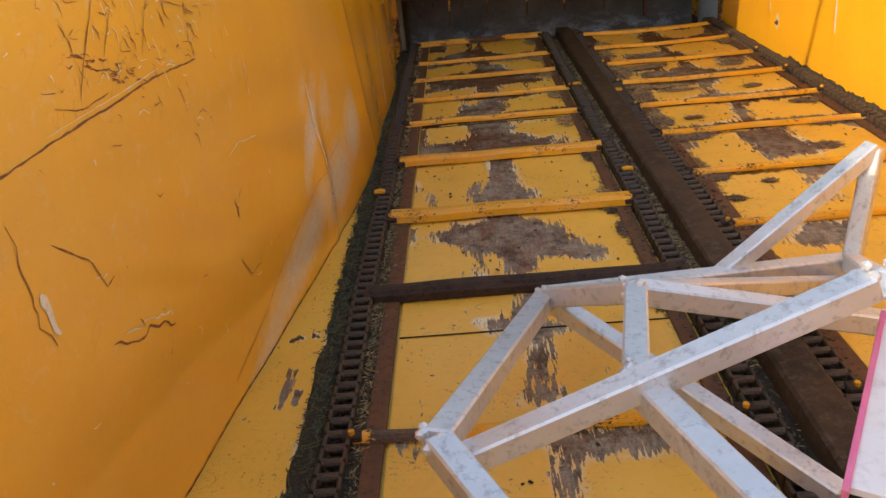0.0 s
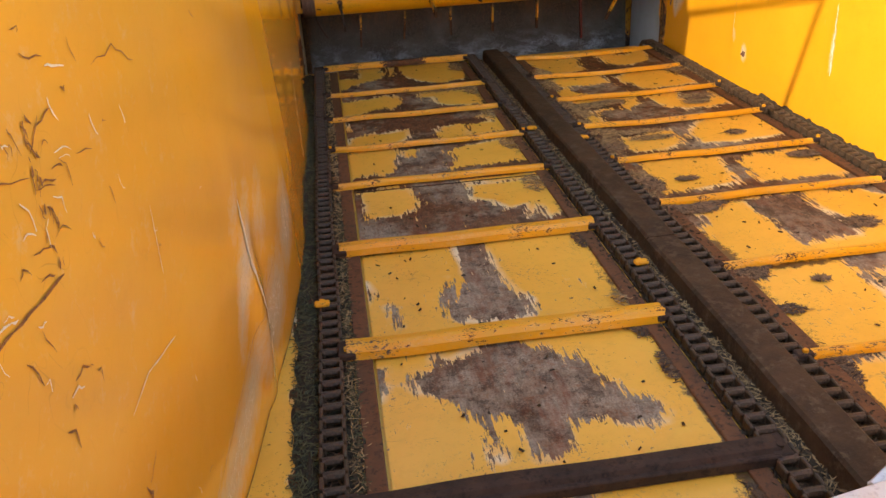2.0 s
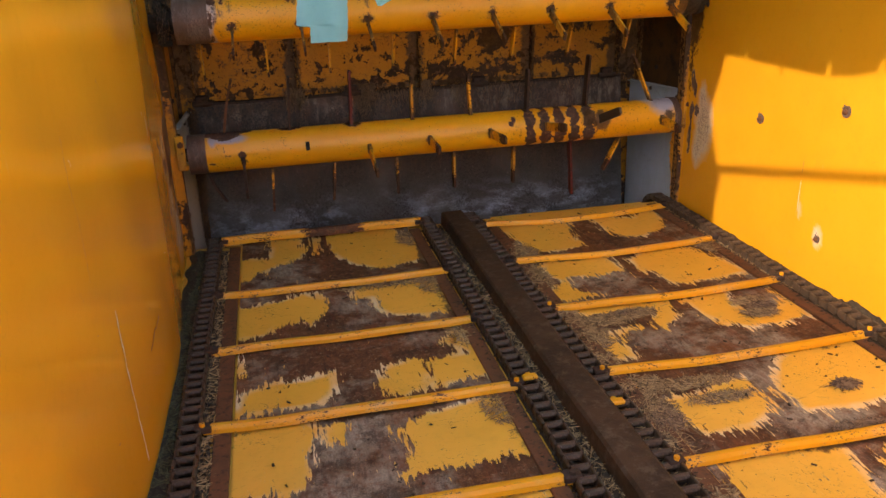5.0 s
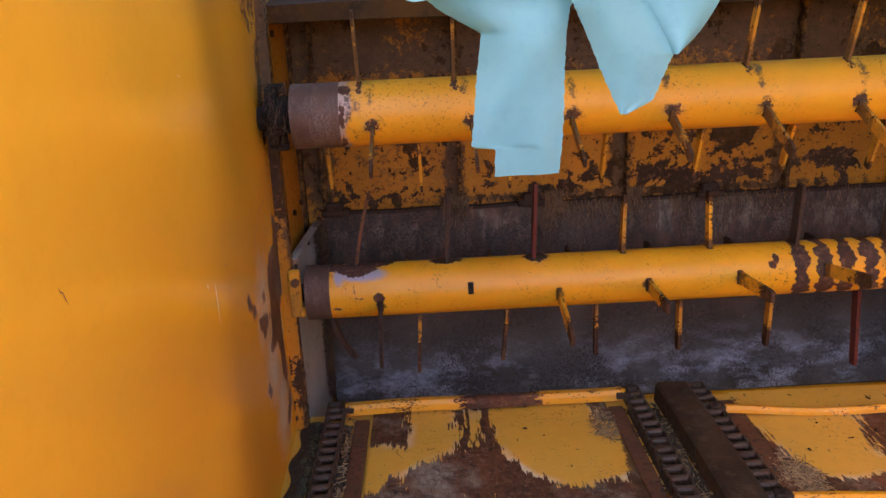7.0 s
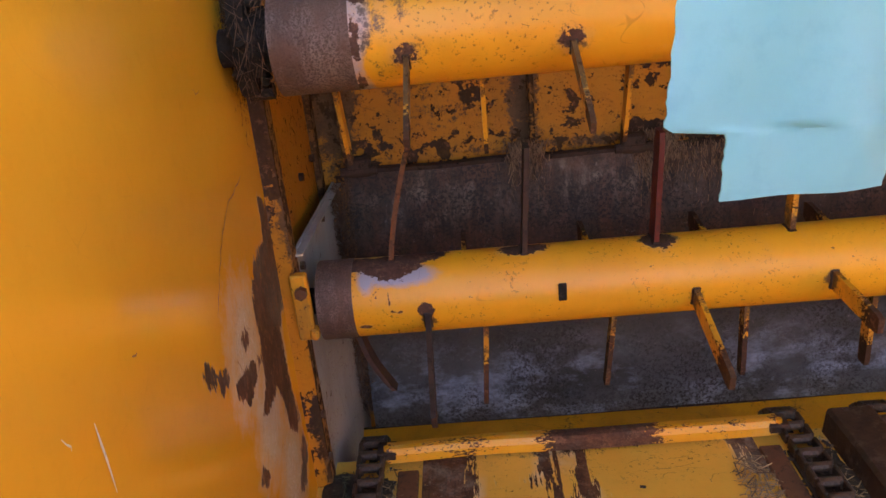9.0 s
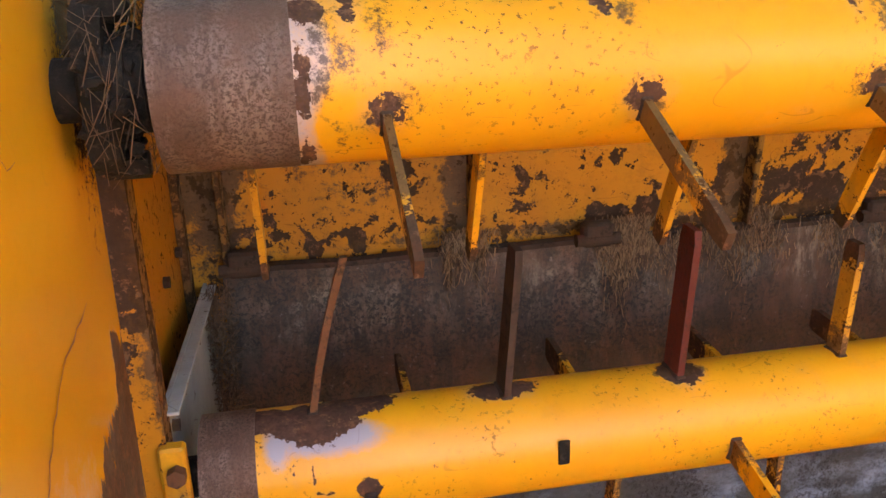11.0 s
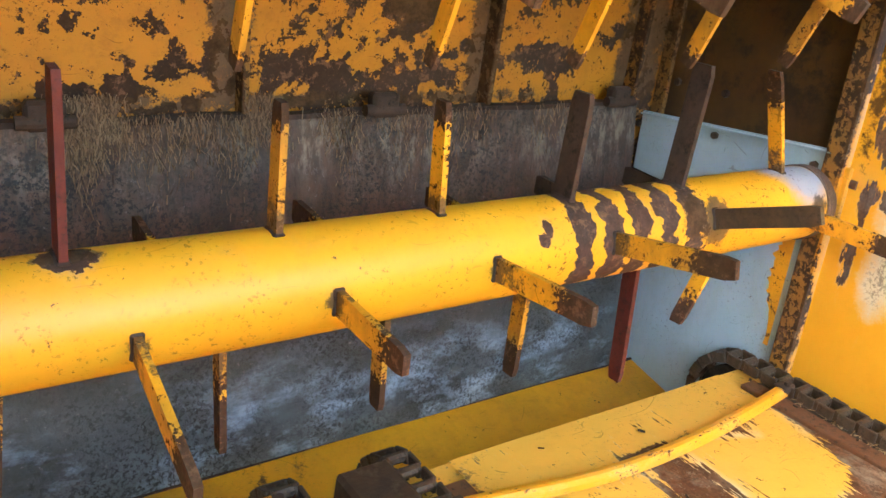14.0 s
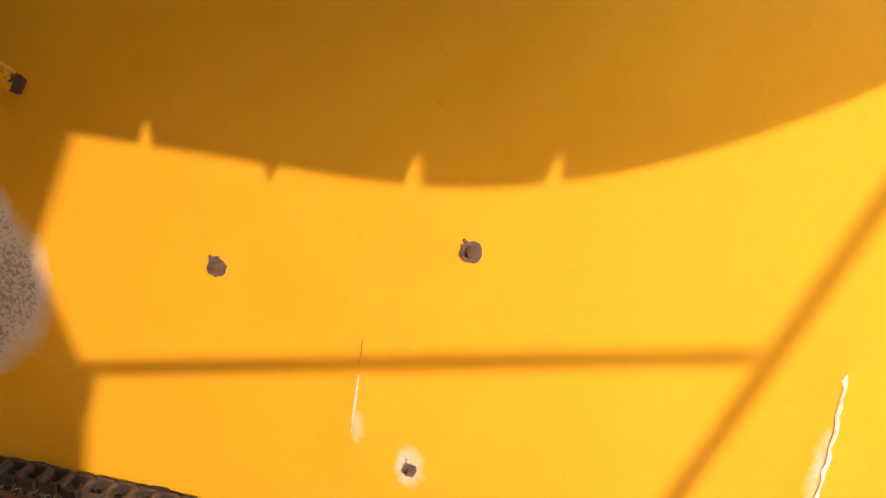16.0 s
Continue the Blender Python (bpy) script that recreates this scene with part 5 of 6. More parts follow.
extrude_profile(bm, [(-0.006, -0.004), (-0.006, 0.004), (0.010, 0.006), (0.010, -0.002)], -0.868, 0.802, 60, lambda u: (baffle_y(B_Z) + 0.001 * math.sin(31 * u), B_Z + 0.0015 * math.sin(43 * u)))
part("top_edge", bm, M_RUST, rear_baffle, "rusty folded upper edge")


def guard_wear(U, V):
    w = 0.31 + 0.12 * sheet_noise(U, V, 13, 0.7) + 0.20 * np.exp(-np.clip(V - 0.46, 0, 9) / 0.07) * np.clip(0.7 + 0.5 * sheet_noise(U, V * 0.2, 7, 3.0), 0, 2)
    return np.maximum(w, blobs(U, V, [(-0.62, 0.54, 0.12, 0.04, 0, 0.42), (-0.62, 0.62, 0.05, 0.02, 0, 0.6), (0.27, 0.60, 0.07, 0.06, 20, 0.9), (0.10, 0.48, 0.12, 0.03, 0, 0.75), (-0.25, 0.46, 0.08, 0.02, 0, 0.7), (-0.80, 0.66, 0.05, 0.09, 0, 0.55),
                                      (0.57, 0.50, 0.10, 0.04, 0, 0.7), (0.60, 0.66, 0.12, 0.10, 0, 0.55), (-0.35, 0.62, 0.06, 0.02, 0, 0.5), (0.25, 0.50, 0.10, 0.04, 0, 0.5)]))


def guard_mud(U, V):
    m = np.clip((V - 0.58) / 0.20, 0, 0.9) * np.clip(0.75 + 0.40 * sheet_noise(U, V, 9, 5.0), 0, 1)
    m = np.maximum(m, np.clip((V - 0.72) / 0.1, 0, 1.05) * np.clip(0.85 + 0.22 * sheet_noise(U, V, 11, 2.0), 0.5, 1))
    # also browner beside each rib, at both ends and along the foot
    return np.maximum(m, blobs(U, V, [(x, 0.55, 0.035, 0.2, 0, 0.9) for x in (-0.50, -0.035, 0.415, 0.78)] + [(-0.88, 0.6, 0.06, 0.2), (-0.68, 0.60, 0.17, 0.17, 0, 0.48), (0.83, 0.6, 0.06, 0.25), (0.28, 0.62, 0.09, 0.07, 0, 0.9), (0.0, 0.44, 0.9, 0.018, 0, 0.75)]))


rear_guard = thing("rear_guard", "mud-stained yellow steel rear guard with ribs and flaking paint", "guard", (0, 2.84, 0.42))
me = grid_mesh("sheet", np.linspace(-0.93, 0.895, 130), np.linspace(-1.05, GZ - 0.42, 150),
               lambda U, V: (U, -0.04 * np.clip(V, 0, 0.55) / 0.55 + 0.012 * (V < -0.03) + 0.004 * sheet_noise(U, V, 7, 1.5), V), lambda U, V: guard_wear(U, V + 0.42), thick=0.006, away=(0, 1, 0), mud=lambda U, V: guard_mud(U, V + 0.42))
part("sheet", me, M_GUARD, rear_guard)
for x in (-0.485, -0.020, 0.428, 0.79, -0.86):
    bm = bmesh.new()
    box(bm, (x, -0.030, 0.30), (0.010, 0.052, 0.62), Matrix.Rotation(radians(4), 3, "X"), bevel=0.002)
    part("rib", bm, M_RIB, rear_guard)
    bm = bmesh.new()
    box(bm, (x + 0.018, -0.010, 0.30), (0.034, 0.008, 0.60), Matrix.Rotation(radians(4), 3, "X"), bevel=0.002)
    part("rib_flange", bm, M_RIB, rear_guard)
for x in (-0.834, -0.290, 0.207, 0.736):
    h = thing("hinge_block", "dark rusted hinge block on the upper edge of the baffle", "hinge", (x, 2.795, 0.44), group="hinges")
    bm = bmesh.new()
    box(bm, (0, 0, 0), (0.050, 0.026, 0.040), bevel=0.005)
    part("body", bm, M_RUST, h)
    bm = bmesh.new()
    rod(bm, (-0.036, -0.006, -0.008), (0.036, -0.006, -0.008), 0.010, seg=12)
    part("pin", bm, M_RUST, h)
rear_lip = thing("rear_lip", "shaded yellow steel lip under the rear baffle", "panel", (0, 2.62, -0.17))
me = grid_mesh("sheet", np.linspace(-0.905, 0.87, 90), np.linspace(2.47, 2.742, 18), lambda U, V: (U, V - 2.62, 0.17 - 0.205 + (V - 2.47) * 0.060 / 0.272 + 0.0015 * sheet_noise(U, V, 8, 0.4)),
               lambda U, V: 0.16 + 0.08 * sheet_noise(U, V, 15, 2.2), thick=0.005, mud=lambda U, V: np.clip(0.1 + 0.3 * sheet_noise(U, V, 7, 4.0), 0, 0.5))
part("sheet", me, M_LIP, rear_lip)
bm = bmesh.new()
extrude_profile(bm, [(0.116, -0.004), (0.116, 0.026), (0.121, 0.026), (0.121, -0.004)], -0.90, 0.865)
part("upturned_edge", bm, M_RUST, rear_lip)
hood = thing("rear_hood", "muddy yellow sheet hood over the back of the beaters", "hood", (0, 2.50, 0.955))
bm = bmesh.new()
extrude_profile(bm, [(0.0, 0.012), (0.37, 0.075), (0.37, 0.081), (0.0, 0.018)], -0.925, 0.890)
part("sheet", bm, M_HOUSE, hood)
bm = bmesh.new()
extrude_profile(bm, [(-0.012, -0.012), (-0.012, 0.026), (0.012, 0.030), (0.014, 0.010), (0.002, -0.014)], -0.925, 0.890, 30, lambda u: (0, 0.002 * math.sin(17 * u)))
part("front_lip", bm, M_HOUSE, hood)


def side_plate(x, away, lab, mat):
    s = thing("side_plate", lab, "plate", (x, 0, 0))
    bm = bmesh.new()
    pts = [(2.381, -0.24), (2.381, 0.418), (2.394, 0.428), (2.835, 0.400), (2.835, -0.24)]
    a = [bm.verts.new((0, y, z)) for y, z in pts]
    b = [bm.verts.new((-0.005 * away, y, z)) for y, z in pts]
    bm.faces.new(a)
    bm.faces.new(b[::-1])
    for j in range(5):
        bm.faces.new((a[j], a[(j + 1) % 5], b[(j + 1) % 5], b[j]))
    bmesh.ops.recalc_face_normals(bm, faces=bm.faces[:])
    part("sheet", bm, mat, s)
    for y, z in ((2.644, 0.393), (2.431, 0.394), (2.387, 0.140), (2.386, 0.054), (2.84, 0.372)):
        bm = bmesh.new()
        rod(bm, (-0.001 * away, y, z), (0.007 * away, y, z), 0.0075, seg=6)
        part("bolt_head", bm, M_CHAIN, s)
    bm = bmesh.new()
    bar(bm, (0.006 * away, 2.400, 0.424), (0.006 * away, 2.830, 0.396), 0.016, 0.004, bevel=0.001)
    part("folded_lip", bm, mat, s)
    # a ragged smear of yellow paint down the front edge
    if x > 0:
        rs = random.Random(int(40 + 10 * x))
        bm = bmesh.new()
        rows = [[bm.verts.new((0.0012 * away, y, 0.30 - 0.006 * i)) for y in (2.428, 2.434 + w)] for i, w in enumerate(0.003 + 0.034 * math.sin(0.075 * i + 0.2) ** 2 * rs.uniform(0.55, 1.0) for i in range(44))]
        for r0, r1 in zip(rows, rows[1:]):
            bm.faces.new((r0[0], r0[1], r1[1], r1[0]))
        part("paint_smear", bm, M_PART, s, "ragged smear of yellow paint")
    return s


side_plate(0.860, -1, "pale blue painted steel side plate with dark bolts", M_BLUE)
side_plate(-0.895, 1, "pale grey-green steel side plate with rust spots", M_PLATE)
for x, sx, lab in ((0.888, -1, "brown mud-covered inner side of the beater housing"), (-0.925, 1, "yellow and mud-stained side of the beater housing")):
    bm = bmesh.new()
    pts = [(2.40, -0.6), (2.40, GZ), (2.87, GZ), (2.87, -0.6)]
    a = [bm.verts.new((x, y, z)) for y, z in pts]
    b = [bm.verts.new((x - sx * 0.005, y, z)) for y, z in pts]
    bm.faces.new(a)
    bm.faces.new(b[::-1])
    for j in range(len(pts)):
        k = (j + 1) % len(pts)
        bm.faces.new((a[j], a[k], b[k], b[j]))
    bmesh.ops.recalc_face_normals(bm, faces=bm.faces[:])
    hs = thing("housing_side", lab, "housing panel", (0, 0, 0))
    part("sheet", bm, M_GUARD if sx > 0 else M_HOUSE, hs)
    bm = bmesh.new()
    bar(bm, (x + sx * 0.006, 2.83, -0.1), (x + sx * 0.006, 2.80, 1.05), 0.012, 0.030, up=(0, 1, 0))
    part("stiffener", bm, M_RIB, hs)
    for y, z in ((2.66, 0.47), (2.78, 0.47), (2.60, 0.92)):
        bm = bmesh.new()
        rod(bm, (x - sx * 0.001, y, z), (x + sx * 0.008, y, z), 0.008, seg=6)
        part("bolt_head", bm, M_RUST, hs)
# Added out of view; its edge cuts the right wall's sun patch.
flap = thing("shade_panel", "added yellow sheet on a post, out of view, that shades the rear", "flap", (-1.50, 0.95, -0.63))
SHADE_EDGE = [(2.60, 1.335), (0.919, 1.335), (0.919, 1.51), (0.897, 1.598), (0.924, 1.628), (0.999, 1.799), (0.929, 2.004), (0.929, HZ), (2.60, HZ)]
bm = bmesh.new()
a = [bm.verts.new((0, y - 0.95, z + 0.63)) for y, z in SHADE_EDGE]
b = [bm.verts.new((-0.005, y - 0.95, z + 0.63)) for y, z in SHADE_EDGE]
bm.faces.new(a)
bm.faces.new(b[::-1])
for j in range(len(a)):
    k = (j + 1) % len(a)
    bm.faces.new((a[j], a[k], b[k], b[j]))
bmesh.ops.recalc_face_normals(bm, faces=bm.faces[:])
part("sheet", bm, M_PART, flap)
bm = bmesh.new()
box(bm, (-0.028, 0.03, 1.0), (0.045, 0.045, 2.0), bevel=0.003)
part("post", bm, M_PART, flap)
for x, sx in ((0.858, 1), (-0.905, -1)):
    p = thing("corner_post", "yellow steel angle post with worn rusty edge", "post", (x, 2.3745, 0))
    me = grid_mesh("flange", np.linspace(0, 1, 8), np.linspace(-0.08, 1.08, 90), lambda U, V: (sx * (0.050 * U - 0.012), 0 * U, V),
                   # brown film thickens above 0.62 m
                   lambda U, V: 0.42 + 0.35 * np.abs(U - 0.4) + 0.25 * sheet_noise(U * 0.05, V, 14, 2.0) + np.clip(0.4 - np.abs(V - 0.68) * 2, 0, 1), thick=0.005, away=(0, 1, 0), mud=lambda U, V: np.clip(0.75 - 1.2 * U + 0.4 * sheet_noise(U * 0.05, V, 9, 4.0) + 2.2 * np.clip(V - 0.62, 0, 0.5), 0, 1.2))
    part("flange", me, M_GUARD, p)
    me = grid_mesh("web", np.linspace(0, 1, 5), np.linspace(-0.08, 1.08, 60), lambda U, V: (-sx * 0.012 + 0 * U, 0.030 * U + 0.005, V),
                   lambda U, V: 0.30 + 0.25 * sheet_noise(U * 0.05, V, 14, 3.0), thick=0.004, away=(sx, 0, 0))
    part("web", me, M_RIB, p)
bm = bmesh.new()
for k in (0, 1):
    x = -0.914 - 0.006 * k
    vs = [bm.verts.new((x, y, z)) for y, z in ((1.80, 1.018), (2.39, 1.018), (2.39, 1.24), (2.30, 1.22))]
    bm.faces.new(vs if k else vs[::-1])
v = bm.verts[:] if bm.verts.ensure_lookup_table() is None else bm.verts[:]
for j in range(4):
    bm.faces.new((v[j], v[(j + 1) % 4], v[4 + (j + 1) % 4], v[4 + j]))
bmesh.ops.recalc_face_normals(bm, faces=bm.faces[:])
tagged(part("gusset", bm, M_PART), "yellow corner gusset between side wall and housing", "gusset")

# ---------------------------------------------------------------- mud and straw


def ridge(name, x0, x1, ya, yb, h, seed, label, lean=0.0, follow=False):
    """An uneven strip of caked dirt along the floor."""
    rs = random.Random(seed)
    me = grid_mesh(name, np.linspace(0, 1, 9), np.arange(ya, yb, 0.012),
                   lambda U, V: (x0 + (x1 - x0) * U + (wall_x(V, 0 * V) + 0.89) * (1 - U) * (1.0 if follow else 0.0) + 0.008 * sheet_noise(U * 0.1, V, 31, seed),
                                 V, 0.002 + h * np.clip(np.sin(np.pi * U) * (1 - lean) + lean * (1 - U if x0 < 0 else U), 0, 1) * np.clip(0.7 + 0.22 * sheet_noise(U * 0.2, V, 23, seed) + 0.22 * sheet_noise(U, V, 90, seed), 0.02, 2)))
    return tagged(part(name, me, M_MUD), label, "dirt", kind="stuff")


ridge("caked_mud", -0.905, -0.852, -2.2, 2.40, 0.010, 1, "dark damp mud with grass bits along the wall")
ridge("caked_mud", -0.068, -0.036, -1.6, 2.38, 0.009, 2, "dry mud and straw beside the centre rail")
ridge("caked_mud", -0.800, -0.780, -1.6, 2.38, 0.005, 3, "dry mud between chain and wear strip")
ridge("caked_mud", 0.832, 0.866, -1.2, 1.46, 0.040, 4, "thick dark mud caked along the wall", 0.7)
ridge("caked_mud", 0.834, 0.864, 1.46, 2.36, 0.016, 5, "dry mud along the wall")
ridge("caked_mud", 0.095, 0.110, 0.2, 2.30, 0.010, 6, "dry mud beside the chain")


def straw(name, spots, count, label, seed, length=(0.008, 0.035), on=None, thick=1.0, mat=None):
    """Many thin crossed chaff stalks, thrown round the spots (x, y, rx, ry)."""
    rs = np.random.RandomState(seed)
    areas = np.array([s[2] * s[3] for s in spots])
    pick = rs.choice(len(spots), count, p=areas / areas.sum())
    S = np.array(spots)[pick]
    ang = rs.uniform(0, 2 * np.pi, count)
    rad = np.sqrt(rs.uniform(0, 1, count)) * (1 + 0.35 * rs.randn(count) ** 2 * 0.3)
    cx, cy = S[:, 0] + S[:, 2] * rad * np.cos(ang), S[:, 1] + S[:, 3] * rad * np.sin(ang)
    cz = 0.006 + np.clip(1 - rad, 0, 1) * 0.007 * rs.uniform(0, 1, count) + 0.002 * rs.uniform(0, 1, count)
    cy = np.where(cy > 2.40, 2.40 - 0.6 * rs.rand(count), cy) if on is None else cy
    L, a, tilt = rs.uniform(*length, count), rs.uniform(0, np.pi, count), rs.uniform(-0.25, 0.25, count)
    w = thick * rs.uniform(0.0005, 0.0013, count)
    d = np.stack([np.cos(a) * np.cos(tilt), np.sin(a) * np.cos(tilt), np.sin(tilt)], 1)
    c = np.stack([cx, cy, cz], 1)
    if on is not None:
        c, d = on(c, d, rs)
    sdir = np.cross(d, np.array([0.1, 0.2, 1.0]))
    sdir /= np.linalg.norm(sdir, axis=1, keepdims=True)
    u = np.cross(sdir, d)
    A, B = c - d * L[:, None] / 2, c + d * L[:, None] / 2
    P = np.stack([A + sdir * w[:, None], A - sdir * w[:, None], A + u * w[:, None] * 1.2, B + sdir * w[:, None], B - sdir * w[:, None], B + u * w[:, None] * 1.2], 1).reshape(-1, 3)
    k = np.arange(count)[:, None] * 6
    Q = np.concatenate([k + np.array([[0, 3, 5, 2]]), k + np.array([[2, 5, 4, 1]]), k + np.array([[1, 4, 3, 0]])])
    me = bpy.data.meshes.new(name)
    me.from_pydata(P.tolist(), [], Q.tolist())
    return tagged(part(name, me, mat or M_STRAW), label, "straw", kind="stuff")


straw("chaff", [(0.15, 2.05, 0.045, 0.07), (0.13, 1.86, 0.035, 0.09), (0.12, 1.56, 0.035, 0.07), (0.22, 1.53, 0.07, 0.03), (0.31, 1.55, 0.05, 0.022), (0.14, 1.45, 0.04, 0.06), (0.12, 1.33, 0.03, 0.05),
                (0.15, 1.20, 0.06, 0.04), (0.27, 1.18, 0.09, 0.022), (0.13, 1.09, 0.05, 0.07), (0.30, 1.11, 0.07, 0.018), (0.11, 0.98, 0.035, 0.06), (0.12, 0.78, 0.035, 0.07), (0.11, 0.62, 0.03, 0.05),
                (0.63, 1.53, 0.045, 0.025), (0.62, 1.46, 0.045, 0.022), (0.74, 1.96, 0.03, 0.07)], 8000, "dry chaff and straw lying on the floor plates", 3)
straw("chaff", [(-0.30, 1.93, 0.14, 0.02), (-0.19, 1.90, 0.03, 0.06), (-0.18, 1.55, 0.03, 0.05), (-0.19, 2.30, 0.03, 0.06), (-0.18, 1.20, 0.03, 0.06), (-0.19, 0.82, 0.03, 0.06), (-0.17, 0.10, 0.02, 0.04),
                (-0.055, 1.2, 0.012, 1.2), (-0.055, -0.2, 0.012, 0.8), (-0.79, 1.2, 0.012, 1.2), (-0.79, -0.3, 0.012, 0.9), (0.10, 1.2, 0.012, 1.1)], 6000, "dry chaff between chains and rail", 4)
straw("chaff", [(0.12, 0.55, 0.05, 0.035), (0.19, 0.51, 0.06, 0.020), (0.24, 0.54, 0.05, 0.014), (0.51, 0.94, 0.06, 0.012), (0.26, 0.73, 0.03, 0.012), (0.70, 0.83, 0.045, 0.022), (0.565, 0.33, 0.040, 0.028),
                (0.30, 0.08, 0.018, 0.010), (0.15, 0.14, 0.045, 0.022), (0.66, 0.55, 0.05, 0.012), (0.16, -0.21, 0.06, 0.012), (0.14, 1.07, 0.04, 0.05), (0.59, 1.085, 0.028, 0.018), (0.13, 0.72, 0.04, 0.06), (0.64, 1.50, 0.035, 0.025), (0.29, 1.55, 0.05, 0.014)],
      8000, "grey-brown matted chaff stuck to the floor plates", 14, (0.008, 0.03), None, 1.1, M_TUFT)
straw("grass_bits", [(-0.880, 0.0, 0.022, 1.5), (-0.872, 1.6, 0.014, 0.8), (-0.785, 0.0, 0.012, 1.0)], 7000, "greenish grass bits caught along the wall", 5, (0.006, 0.028), None, 1.0, M_GRASS)
straw("chaff", [(0.845, 0.6, 0.012, 0.9), (0.80, 1.9, 0.02, 0.4)], 1500, "dry chaff beside the outer chain", 6)


straw("chaff", [(x, y, 0.022, 0.55) for x in (-0.829, -0.094, 0.072, 0.812) for y in (-0.9, 0.1, 1.0, 1.85)], 4200, "dark chaff caught between the chain links", 31, (0.006, 0.022), None, 1.2, M_DARK_STRAW)
straw("chaff", [(-0.172, -0.17, 0.012, 0.045), (-0.178, -0.02, 0.016, 0.04), (-0.172, 0.42, 0.014, 0.05), (-0.175, -0.55, 0.010, 0.05), (0.165, -0.03, 0.030, 0.020), (0.17, 0.16, 0.05, 0.016), (0.15, -0.25, 0.018, 0.05)],
      1500, "dark matted tufts beside the wear strips", 32, (0.006, 0.020), None, 1.2, M_DARK_STRAW)
straw("crumbs", [(-0.79, 0.6, 0.015, 1.8), (-0.13, 0.6, 0.018, 1.8), (-0.055, 0.6, 0.012, 1.8), (0.115, 0.6, 0.018, 1.8), (0.775, 0.9, 0.015, 1.5)], 2600, "dark crumbs of dried manure along the chains", 21, (0.004, 0.010), None, 3.0, M_MUD)
straw("crumbs", [(-0.45, 0.8, 0.28, 1.5), (0.44, 1.0, 0.28, 1.3)], 260, "scattered dark crumbs on the floor plates", 22, (0.004, 0.012), None, 2.5, M_MUD)


def upright(z_top, spread):
    def on(c, d, rs):
        n = len(c)
        z = z_top - np.abs(rs.randn(n)) * spread * (0.5 + 0.5 * np.sin(c[:, 0] * 31) ** 2)
        y = baffle_y(z) - 0.004 - 0.006 * rs.rand(n) - 0.02 * np.clip(z - z_top + 0.03, 0, 1)
        dd = np.stack([0.35 * rs.randn(n), 0.25 * rs.randn(n) - 0.1, -np.ones(n)], 1)
        return np.stack([c[:, 0], y, z], 1), dd / np.linalg.norm(dd, axis=1, keepdims=True)
    return on


straw("straw_tufts", [(-0.24, 2.7, 0.05, 0.05), (-0.13, 2.7, 0.09, 0.05), (-0.01, 2.7, 0.06, 0.04), (0.13, 2.7, 0.035, 0.05), (0.32, 2.7, 0.12, 0.03), (0.58, 2.7, 0.06, 0.02)], 2300, "dry straw caught on the upper edge of the baffle", 8, (0.006, 0.018), upright(0.430, 0.055), 0.7, M_TUFT)
straw("straw_tufts", [(-0.50, 2.7, 0.035, 0.1), (-0.24, 2.7, 0.04, 0.1), (0.0, 2.7, 0.02, 0.05)], 2200, "matted straw clump hanging on the baffle", 9, (0.008, 0.026), upright(0.455, 0.05), 0.75, M_TUFT)


def round_bearing(c, d, rs):
    n = len(c)
    a = rs.uniform(0, 2 * np.pi, n)
    r = 0.045 + 0.022 * rs.rand(n)
    dd = np.stack([0.5 * rs.randn(n), -np.sin(a) + 0.4 * rs.randn(n), np.cos(a) + 0.4 * rs.randn(n)], 1)
    return np.stack([-0.885 + 0.045 * rs.rand(n), UY + r * np.cos(a), UZ + r * np.sin(a)], 1), dd / np.linalg.norm(dd, axis=1, keepdims=True)


straw("straw_wad", [(-0.87, 2.29, 0.02, 0.05)], 160, "dark straw wound round the greasy bearing", 12, (0.02, 0.05), round_bearing, 0.4, M_DARK_STRAW)


def behind_plate(c, d, rs):
    n = len(c)
    dd = np.stack([0.6 * rs.randn(n), 0.3 * rs.randn(n), rs.randn(n)], 1)
    return np.stack([-0.892 + 0.034 * rs.rand(n), 2.745 + 0.05 * rs.rand(n), 0.41 - 0.52 * rs.rand(n)], 1), dd / np.linalg.norm(dd, axis=1, keepdims=True)


straw("straw_wad", [(-0.88, 2.75, 0.01, 0.05)], 2500, "straw packed between side plate and baffle", 10, (0.01, 0.04), behind_plate, 0.6, M_DARK_STRAW)

# ---------------------------------------------------------------- tarpaulin
tarp = thing("tarpaulin", "torn turquoise tarpaulin drawn over the box with shreds hanging down", "tarpaulin", (0, 0, 0))


def tarp_edge(y):
    return 1.309 + 0.55 * np.clip(1.9 - y, 0, 3) ** 2


